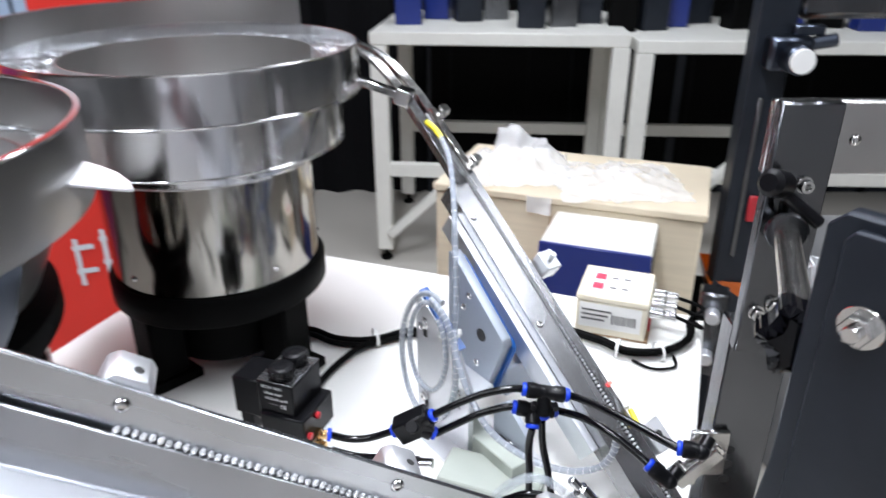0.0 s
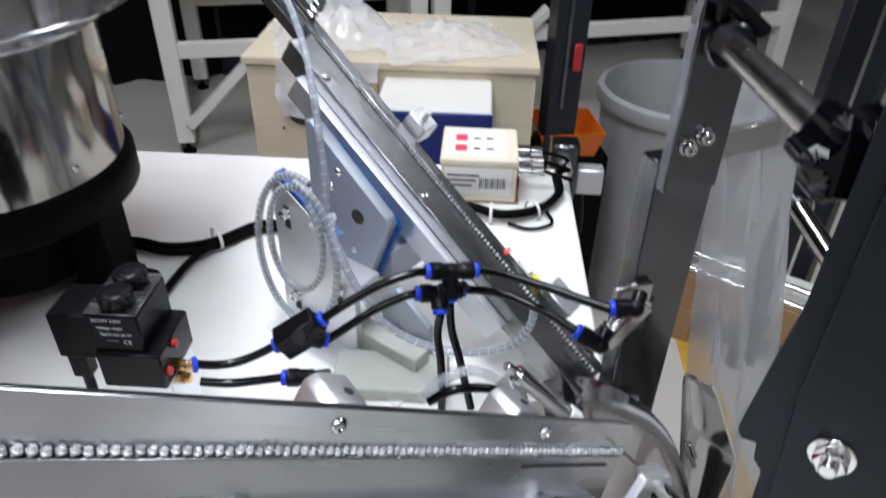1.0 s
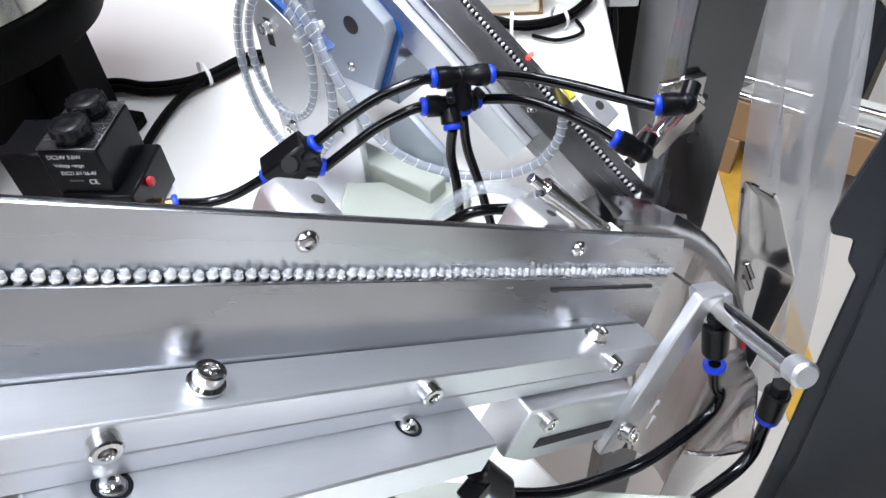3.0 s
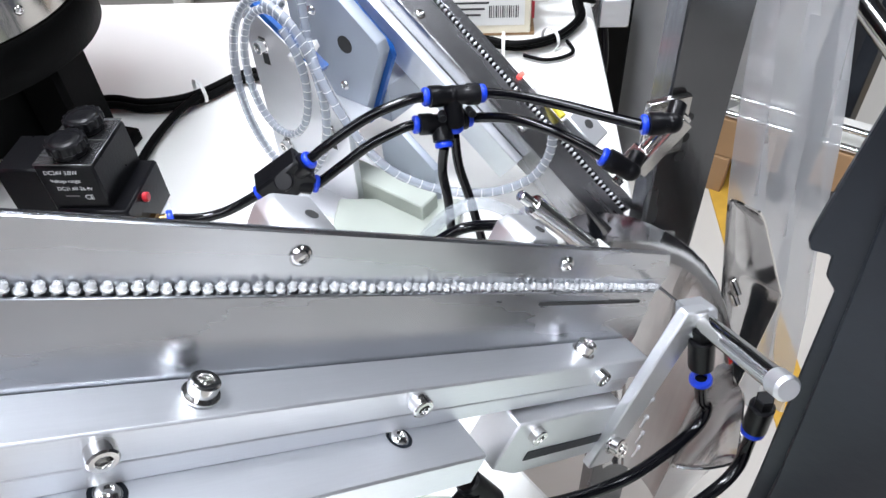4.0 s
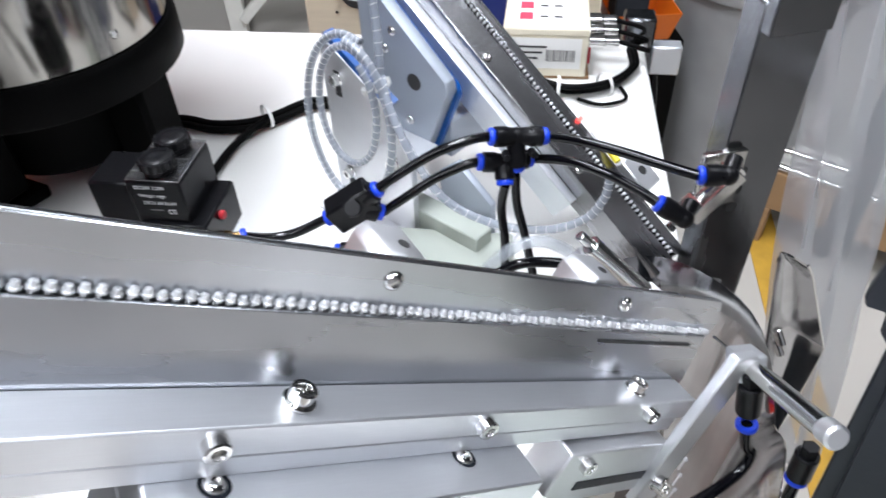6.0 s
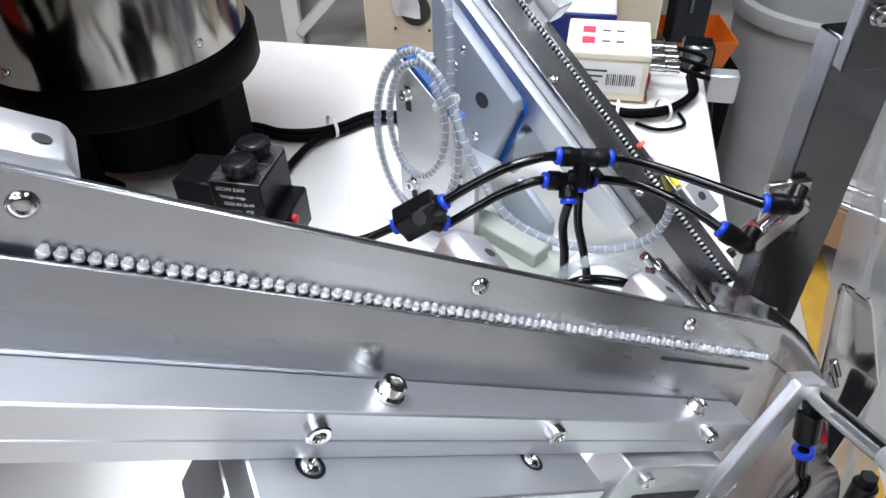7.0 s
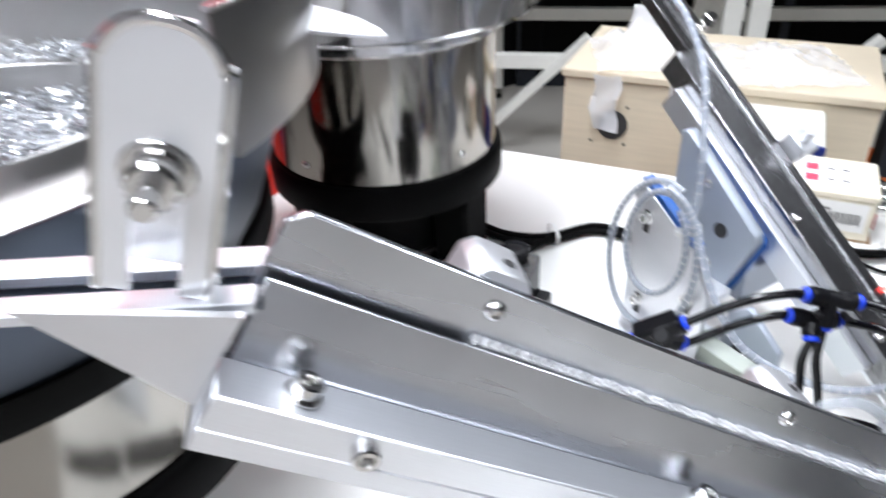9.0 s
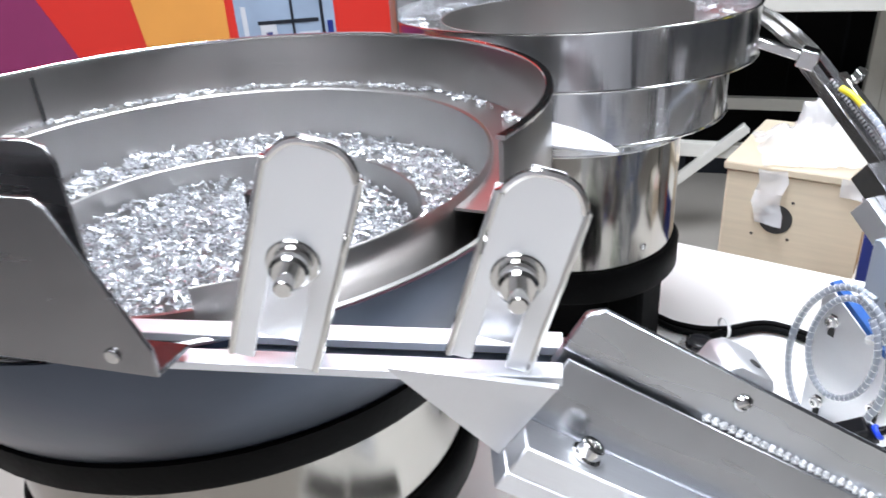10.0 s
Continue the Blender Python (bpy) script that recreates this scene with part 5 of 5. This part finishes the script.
for k in range(5):
    o = Vector((0.004 * math.sin(k * 2.2), 0.005 * math.cos(k * 1.7), 0.0045 * (k % 3)))
    base = [(0.150, 0.735, 0.805), (0.184, 0.712, 0.805), (0.209, 0.690, 0.805), (0.249, 0.690, 0.805), (0.285, 0.714, 0.806), (0.300, 0.752, 0.808)]
    cable([Vector(p) + o for p in base] + [PLUGS[k % 3] + Vector((0.028, -0.012, -0.008)), PLUGS[k % 3]], 0.0023, "black sensor cable looped on the table")
for k, (c, d) in enumerate((((0.200, 0.696, 0.809), (0.215, 0.690, 0.809)), ((0.245, 0.690, 0.809), (0.262, 0.696, 0.809)))):
    tt = solid("cable_tie", lathe([(0.0105, -0.0015), (0.0115, -0.0015), (0.0115, 0.0015), (0.0105, 0.0015)], 18, m=along(c, d), close=True), TIE, "white tie round the black cables", "cable tie", "cable ties")
cable([(0.262, 0.690, 0.8035), (0.258, 0.668, 0.8035), (0.232, 0.664, 0.8035), (0.214, 0.680, 0.8035)], 0.0018, "thin black cable loop on the table")
for k in range(2):
    o = Vector((0, 0.006 * k, 0.003 * k))
    cable([Vector(p) + o for p in ((-0.190, 0.735, 0.806), (-0.155, 0.730, 0.806), (-0.128, 0.713, 0.806), (-0.099, 0.707, 0.806), (-0.074, 0.712, 0.806), (-0.030, 0.730, 0.806), (0.02, 0.70, 0.806), (0.06, 0.64, 0.806))], 0.0036, "thick black cable on the white table")
cable([(-0.150, 0.560, 0.806), (-0.128, 0.640, 0.806), (-0.104, 0.688, 0.807), (-0.080, 0.706, 0.812)], 0.0036, "thick black cable on the white table")
cable([(-0.205, 0.62, 0.806), (-0.165, 0.60, 0.806), (-0.150, 0.555, 0.806), (-0.138, 0.510, 0.806)], 0.005, "thick black cable on the white table")
solid("cable_tie", lathe([(0.0105, -0.0015), (0.0115, -0.0015), (0.0115, 0.0015), (0.0105, 0.0015)], 18, m=along((-0.078, 0.714, 0.812), (-0.060, 0.722, 0.812)), close=True), TIE, "white tie round the thick cables", "cable tie", "cable ties")
for k in range(4):
    o = 0.007 * k
    cable([(-0.200 + o, 0.150, 0.805), (-0.186 + o, 0.200, 0.806), (-0.170 + o, 0.26, 0.806), (-0.165 + o, 0.33, 0.806)], 0.0034, "black cable bundle on the table below the rail")
solid("cable_tie", box(-0.193, -0.150, 0.228, 0.232, 0.8005, 0.8115, 0.001), TIE, "white tie round the cable bundle", "cable tie", "cable ties")
cable([(-0.26, 0.16, 0.804), (-0.235, 0.20, 0.804), (-0.22, 0.27, 0.804)], 0.004, "black cable on the table")

# ---------------------------------------------------------------- behind the table
CR = axes(E1, E2, Vector((0, 0, 1)), Vector((-0.020, 1.425, 0.0)))
crate = thing("plywood_box", CR, "large pale plywood box with a round hole, plastic film on top", "box")
part("body", box(0, 0.54, 0, 0.30, 0.0, 0.735, 0.003), CRATE, crate)
part("lid", box(-0.006, 0.546, -0.006, 0.306, 0.7355, 0.752, 0.003), CRATE, crate, "pale plywood lid")
part("cable_hole", cyl(0.030, 0.0, 0.0008, 32, 0, along((0.100, -0.0012, 0.648), (0.100, -0.02, 0.648))), INK, crate, "dark round cable hole")
for hx, hz in ((0.06, 0.61), (0.126, 0.61), (0.06, 0.686), (0.126, 0.686)):
    part("screw_hole", cyl(0.003, 0.0, 0.0006, 10, 0, along((hx, -0.0010, hz), (hx, -0.02, hz))), INK, crate)
part("board_joint", box(0.246, 0.249, -0.0009, -0.0004, 0, 0.735, 0), CARD, crate)


def film_heap(cx, cy, cz, rx, ry, h, seed, label, n=26):
    rng = np.random.default_rng(seed)
    b = bmesh.new()
    grid = []
    for i in range(n + 1):
        row = []
        for j in range(n + 1):
            x, y = -1 + 2 * i / n, -1 + 2 * j / n
            d = max(0.0, 1 - (x * x + y * y) ** 0.8)
            q = noise.noise(Vector((x * 3.1 + seed, y * 3.1, seed)))
            w = noise.noise(Vector((x * 8 + seed, y * 8, 3)))
            row.append(b.verts.new((cx + rx * x + 0.012 * w, cy + ry * y + 0.012 * q, cz + h * d * (0.65 + 0.7 * q) + 0.012 * abs(w) + 0.002)))
        grid.append(row)
    for i in range(n):
        for j in range(n):
            b.faces.new((grid[i][j], grid[i + 1][j], grid[i + 1][j + 1], grid[i][j + 1]))
    ob = solid("plastic_film", b, FOIL, label, "plastic film", "plastic film")
    return ob


film_heap(0.16, 1.50, 0.752, 0.12, 0.11, 0.10, 2, "crumpled clear plastic film on the plywood box")
film_heap(0.36, 1.42, 0.752, 0.13, 0.12, 0.035, 7, "flat crumpled clear bubble film on the plywood box")
strip = solid("tape_strip", sheet([[CR @ Vector((0.060 + 0.05 * k / 4 + 0.006 * math.sin(i * 1.7), -0.010 - 0.006 * (1 + math.sin(i * 2.1 + k)), 0.75 - 0.022 * i)) for k in range(5)] for i in range(6)], 0.0006), FOIL, "shiny clear tape hanging over the box hole", "tape")
solid("tape_strip", sheet([[CR @ Vector((0.20 + 0.05 * k / 4, -0.010 - 0.004 * (1 + math.sin(i * 2.1 + k)), 0.752 - 0.018 * i)) for k in range(5)] for i in range(3)], 0.0006), FOIL, "shiny clear tape on the plywood box edge", "tape")
ins = axes(E1, E2, Vector((0, 0, 1)), Vector((0.357, 1.126, 0.0)))
inst = thing("instrument_case", ins, "white instrument case with a dark blue front", "instrument")
part("case", box(-0.195, 0.004, 0.004, 0.185, 0.600, 0.722, 0.004), FRAMEWHITE, inst)
part("blue_front", box(-0.196, 0.005, -0.004, 0.0035, 0.598, 0.721, 0.002), INKBLUE, inst, "dark blue front panel")
part("side_vent", box(0.0042, 0.0052, 0.045, 0.125, 0.62, 0.695, 0.0), INK, inst, "dark side vent")
stool = thing("side_cabinet", ins, "plain pale cabinet under the instrument case", "cabinet")
part("body", box(-0.20, 0.010, -0.01, 0.19, 0.02, 0.585, 0.003), FRAMEWHITE, stool)
part("top", box(-0.205, 0.015, -0.015, 0.195, 0.5855, 0.598, 0.002), FRAMEWHITE, stool)
part("plinth", box(-0.19, 0.005, 0.0, 0.12, 0.0, 0.0198, 0.0), RUBBER, stool)


def bench(m, w, d, h, label):
    t = thing("workbench", m, label, "workbench", "workbenches")
    part("tabletop", box(0, w, 0, d, h - 0.045, h, 0.003), FRAMEWHITE, t)
    for x in (0.0, w - 0.06):
        for y in (0.0, d - 0.06):
            part("leg", box(x, x + 0.06, y, y + 0.06, 0.05, h - 0.0455, 0.003), FRAMEWHITE, t)
            part("foot", bm_join(cyl(0.025, 0, 0.012, 16, 0.002, pose(x + 0.03, y + 0.03, 0)), cyl(0.008, 0.012, 0.05, 12, 0.001, pose(x + 0.03, y + 0.03, 0))), RUBBER, t)
    for y in (0.0, d - 0.05):
        part("rail", box(0.0602, w - 0.0602, y + 0.005, y + 0.045, 0.36, 0.41, 0.002), FRAMEWHITE, t)
    part("brace", box(-0.02, 0.02, 0.008, 0.04, 0, 0.52, 0.002, along((0.07, 0.0, 0.10), (0.36, 0.0, 0.38))), FRAMEWHITE, t)
    return t


bench(pose(-0.28, 2.60, 0, 0, 0, -5), 0.92, 0.7, 0.90, "white steel-framed workbench in the hall behind")
bench(pose(0.66, 2.52, 0, 0, 0, -3), 1.5, 0.7, 0.88, "white steel-framed workbench in the hall behind")
rngb = random.Random(5)
for k in range(16):
    x = 0.05 + k * 0.115
    hh = rngb.uniform(0.10, 0.24)
    col = (RUBBER, DARKSTEEL, RUBBER, GREYSTEEL, DARKSTEEL, INKBLUE)[rngb.randrange(6)]
    yy = 2.72 + rngb.uniform(0, 0.3)
    top = 0.90 if x < 0.6 else 0.88
    t = thing("storage_box", pose(x - 0.2, yy, top if (x - 0.2) < 0.64 else 0.88, 0, 0, rngb.uniform(-12, 12)), "small storage box standing on the workbench", "box", "boxes on the workbench")
    part("body", box(-0.05, 0.05, -0.05, 0.05, 0, hh, 0.004), col, t)
    part("lid", box(-0.052, 0.052, -0.052, 0.052, hh * 0.82, hh + 0.003, 0.003), col, t)
shelf = thing("dark_cabinet", pose(-0.1, 3.05, 0), "dark cabinet standing below the workbench", "cabinet")
part("body", box(0, 2.4, 0.35, 0.7, 0.0, 1.7, 0.004), DARKSTEEL, shelf)
part("door", box(0.02, 1.18, 0.345, 0.3495, 0.08, 1.66, 0.002), RUBBER, shelf)
part("door", box(1.22, 2.38, 0.345, 0.3495, 0.08, 1.66, 0.002), RUBBER, shelf)
yb = thing("yellow_bottle", pose(-0.10, 1.95, 0), "small yellow plastic can on the floor", "can")
part("body", cyl(0.05, 0, 0.14, 24, 0.01), YELLOW, yb)
part("cap", cyl(0.02, 0.14, 0.17, 16, 0.004), RUBBER, yb)

# red banner wall
ban = thing("banner", pose(-0.72, 1.55, 0, 0, 0, 22), "large red printed banner with an orange flame and grey machine picture", "banner")
part("cloth", box(-2.2, 0.20, 0, 0.012, 0.30, 2.1, 0.002), POSTER_RED, ban)
part("flame", prism([(-0.52, 0.80), (-0.50, 0.70), (-0.37, 0.74), (-0.355, 1.5), (-0.54, 1.5), (-0.56, 1.15)], 0.0, 0.002, Matrix(((1, 0, 0, 0), (0, 0, -1, -0.0005), (0, 1, 0, 0), (0, 0, 0, 1)))), POSTER_OR, ban, "orange flame print")
part("purple_field", prism([(-2.19, 0.32), (-0.90, 0.32), (-0.66, 0.92), (-0.74, 1.10), (-0.90, 1.6), (-2.19, 1.7)], 0.0, 0.002, Matrix(((1, 0, 0, 0), (0, 0, -1, -0.0005), (0, 1, 0, 0), (0, 0, 0, 1)))), POSTER_PU, ban, "purple field print")
part("machine_print", box(-0.345, -0.135, -0.0032, -0.0006, 0.86, 1.30, 0), POSTER_GR, ban, "grey machine picture")
for x0, x1, z0, z1, mt in ((-0.335, -0.300, 0.89, 0.935, POSTER_WH), (-0.332, -0.322, 0.935, 1.06, POSTER_WH), (-0.300, -0.235, 0.945, 0.962, DARKSTEEL),
                           (-0.296, -0.262, 0.965, 1.02, POSTER_WH), (-0.285, -0.272, 0.975, 1.005, INKBLUE), (-0.228, -0.222, 0.87, 1.12, DARKSTEEL),
                           (-0.215, -0.170, 0.90, 1.00, POSTER_WH), (-0.208, -0.178, 0.93, 0.985, DARKSTEEL), (-0.165, -0.158, 0.87, 1.12, DARKSTEEL),
                           (-0.152, -0.140, 0.88, 1.02, INKBLUE), (-0.300, -0.170, 1.02, 1.028, DARKSTEEL)):
    part("machine_detail", box(x0, x1, -0.0048, -0.0034, z0, z1, 0), mt, ban)
part("white_print", box(-0.14, 0.06, -0.0030, -0.0006, 1.26, 1.40, 0), POSTER_WH, ban)
for k, (gx, gz) in enumerate(((-0.16, 0.56), (-0.10, 0.575), (-0.16, 0.50), (-0.10, 0.515))):
    part("print_bar", box(gx, gx + 0.045, -0.0030, -0.0006, gz, gz + 0.012, 0), POSTER_WH, ban)
    part("print_bar", box(gx + 0.004, gx + 0.014, -0.0050, -0.0032, gz - 0.03, gz + 0.03, 0), POSTER_WH, ban)
for x in (-2.1, 0.12):
    part("stand_pole", cyl(0.015, 0, 2.1, 16, 0.002, pose(x, 0.03, 0)), DARKSTEEL, ban)
    part("stand_foot", box(x - 0.03, x + 0.03, -0.2, 0.25, 0, 0.012, 0.003), DARKSTEEL, ban)

# bin, orange tray, aluminium frame and small sensor on the hall side
binm = Matrix.Translation((0.95, 1.43, 0.0))
bin_ = thing("waste_bin", binm, "tall dusty grey plastic bin with a rolled rim", "bin")
part("shell", lathe([(0.0, 0.02), (0.150, 0.02), (0.152, 0.03), (0.185, 0.56), (0.196, 0.565), (0.199, 0.58), (0.196, 0.595), (0.183, 0.60), (0.178, 0.59), (0.147, 0.035), (0.0, 0.03)], 64), BUCKET, bin_)
part("base", cyl(0.145, 0, 0.021, 48, 0.003), BUCKET, bin_)
tray = thing("orange_tray", pose(0.64, 1.40, 0.0, 0, 0, -10), "translucent orange plastic tray on a stack", "tray")
part("pedestal", box(-0.09, 0.09, -0.06, 0.08, 0, 0.50, 0.004), RUBBER, tray, "dark pedestal")
part("tray", lathe([(0.0, 0.502), (0.08, 0.502), (0.10, 0.56), (0.097, 0.56), (0.078, 0.506), (0.0, 0.506)], 4, m=pose(0, 0, 0, 0, 0, 45)), ORANGE, tray)
fr = thing("hall_frame", pose(0.60, 1.36, 0), "dark steel upright frame with a blue-grey clamp and red tag", "frame")
part("upright", box(-0.035, 0.035, -0.02, 0.02, 0.0, 1.55, 0.002), DARKSTEEL, fr)
part("bright_strip", box(-0.010, -0.002, -0.024, -0.0205, 0.62, 0.95, 0.001), GREYSTEEL, fr)
part("clamp", bm_join(box(-0.02, 0.055, -0.06, -0.0205, 1.005, 1.065, 0.006), cyl(0.026, 0, 0.035, 24, 0.003, along((0.02, -0.06, 1.03), (0.02, -0.1, 1.03))), cyl(0.012, -0.02, 0.05, 14, 0.002, along((0.05, -0.04, 1.05), (0.1, -0.05, 1.06))), box(0.02, 0.075, -0.05, -0.03, 1.066, 1.085, 0.003)), DULL, fr, "blue-grey clamp")
part("dial", cyl(0.022, 0, 0.006, 24, 0.001, along((0.02, -0.096, 1.03), (0.02, -0.2, 1.03))), TIE, fr, "white round dial")
part("red_tag", box(0.006, 0.024, -0.03, -0.0245, 0.70, 0.755, 0.002), RED, fr, "red tag")
part("foot", box(-0.08, 0.08, -0.12, 0.12, 0.0, 0.012, 0.002), DARKSTEEL, fr)
part("cross_arm", box(0.036, 0.24, -0.02, 0.02, 1.09, 1.15, 0.012), GREYSTEEL, fr)
sv = thing("air_regulator", pose(0.40, 0.93, 0.0, 0, 0, -20), "small aluminium air regulator on a slim post beside the table", "regulator")
part("post", box(-0.012, 0.012, -0.012, 0.012, 0.0, 0.62, 0.001), DARKSTEEL, sv)
part("body", box(-0.020, 0.020, -0.018, 0.018, 0.62, 0.76, 0.003), GREYSTEEL, sv)
part("port", bm_join(box(0.0205, 0.06, -0.012, 0.012, 0.68, 0.72, 0.002), cyl(0.010, 0.0, 0.02, 16, 0.001, along((0.0, -0.0185, 0.73), (0, -0.1, 0.73))), cyl(0.010, 0.0, 0.02, 16, 0.001, along((0.0, -0.0185, 0.66), (0, -0.1, 0.66)))), ALU, sv)
part("hose", sweep([(0.03, 0, 0.678), (0.035, -0.01, 0.62), (0.02, -0.03, 0.56), (-0.02, -0.05, 0.5)], 0.005, 10, 6), TUBE, sv)

# black curtain closing the hall behind the workbenches
cu = thing("backdrop_curtain", I4, "black pleated curtain hanging behind the workbenches", "curtain", kind="structure")
part("cloth", sheet([[Vector((-2.6 + 4.9 * i / 120, 3.42 + 0.025 * math.sin(i * 1.35), z)) for z in (0.0, 2.6)] for i in range(121)], 0.003), CURTAINBLACK, cu)

# clear acrylic guard hanging by the post and low conveyor frame on the floor side
ag = thing("acrylic_guard", I4, "clear wavy plastic guard sheet hanging beside the post", "guard")
part("sheet", sheet([[Vector((0.256 + 0.21 * (0.60 - 0.05 * i) + 0.066 * k / 20, 0.468 + 0.011 * math.sin(k * 0.85 + i * 0.30) + 0.004 * math.sin(k * 2.3 - i * 0.7) - 0.015 * k / 20, 0.43 + 0.05 * i)) for k in range(21)] for i in range(13)], 0.0012), CURTAIN, ag)
part("hanger", box(-0.003, 0.003, -0.01, 0.01, 0, 0.10, 0.0005, along((0.245, 0.444, 1.0), (0.325, 0.456, 1.0))), STEEL, ag)
lf = thing("low_conveyor", pose(0.930, 1.251, 0, 0, 0, -52), "low conveyor with bright side rails and a brown side board", "conveyor")
part("side_board", box(0.0, 0.42, 0.0, 0.02, 0.10, 0.20, 0.003), CARD, lf, "brown side board")
for zz in (0.21, 0.235):
    part("rail", cyl(0.008, 0, 0.42, 12, 0.001, along((0, 0.01 + 1.2 * (zz - 0.21), zz), (1, 0.01 + 1.2 * (zz - 0.21), zz))), CHROME, lf)
part("belt", box(0.0, 0.42, 0.0205, 0.14, 0.18, 0.202, 0.003), FRAMEWHITE, lf, "pale conveyor bed")
for xx in (0.03, 0.39):
    part("leg", box(xx - 0.02, xx + 0.02, -0.005, 0.025, 0.0, 0.0998, 0.002), CARD, lf)
lg = thing("steel_stand", pose(1.24, 1.20, 0, 0, 0, 20), "dark steel stand upright on the floor", "stand")
part("leg", box(-0.02, 0.02, -0.02, 0.02, 0.0, 0.95, 0.003), DARKSTEEL, lg)
part("foot", box(-0.05, 0.05, -0.05, 0.05, 0.0, 0.012, 0.003), DARKSTEEL, lg)


# ---------------------------------------------------------------- what moves
def motions():
    # the queue steps down one pitch at each stroke of the pusher
    for i, ob in enumerate(queue):
        rows = [(0.0, ob.matrix_world.copy())]
        base = ob.matrix_world.copy()
        for n, tj in enumerate(JERKS):
            a = Matrix.Translation(U * (PITCH * n))
            b = Matrix.Translation(U * (PITCH * (n + 1)))
            if i <= n:
                drop = Vector((0.022, 0.006, -0.10 - 0.02 * i))
                if i == n:
                    rows += [(tj - 0.04, a @ base), (tj + 0.10, Matrix.Translation(drop) @ a @ base)]
                continue
            rows += [(tj - 0.018, a @ base), (tj + 0.022, b @ base)]
        rows.append((10.0, rows[-1][1]))
        walk(ob, rows)
    # newcomers slide down and close the queue
    tail = A0 - (len(queue) - 1) * PITCH
    for k, ob in enumerate(late):
        start = RAIL @ pose(-0.2025, -0.0017, SEAT + 0.001)
        wait = Matrix.Translation((L0 - E_IN).normalized() * (0.004 + 0.0065 * k)) @ pose(0, 0, 0.0) @ start
        t0, behind = ARRIVALS[k]
        stop = RAIL @ pose(tail - behind * PITCH, -0.0017, SEAT)
        rows = [(0.0, wait), (t0 - 0.02, wait), (t0 + 0.14, stop)]
        for n, tj in enumerate([tj for tj in JERKS if tj > t0 + 0.10]):
            a = Matrix.Translation(U * (PITCH * n))
            b = Matrix.Translation(U * (PITCH * (n + 1)))
            rows += [(tj - 0.018, a @ stop), (tj + 0.022, b @ stop)]
        rows = [r for r in rows if r[0] < 10.0]
        rows.append((10.0, rows[-1][1]))
        walk(ob, rows)
    # the push pin draws back at each stroke
    out, back = pose(0, 0, PL), pose(0, 0, PL - 0.009)
    rows = [(0.0, out)]
    for tj in JERKS:
        rows += [(tj - 0.10, out), (tj - 0.03, back), (tj + 0.16, back), (tj + 0.26, out)]
    rows = [r for r in rows if r[0] < 9.99] + [(10.0, out)]
    walk(needle, rows)


motions()
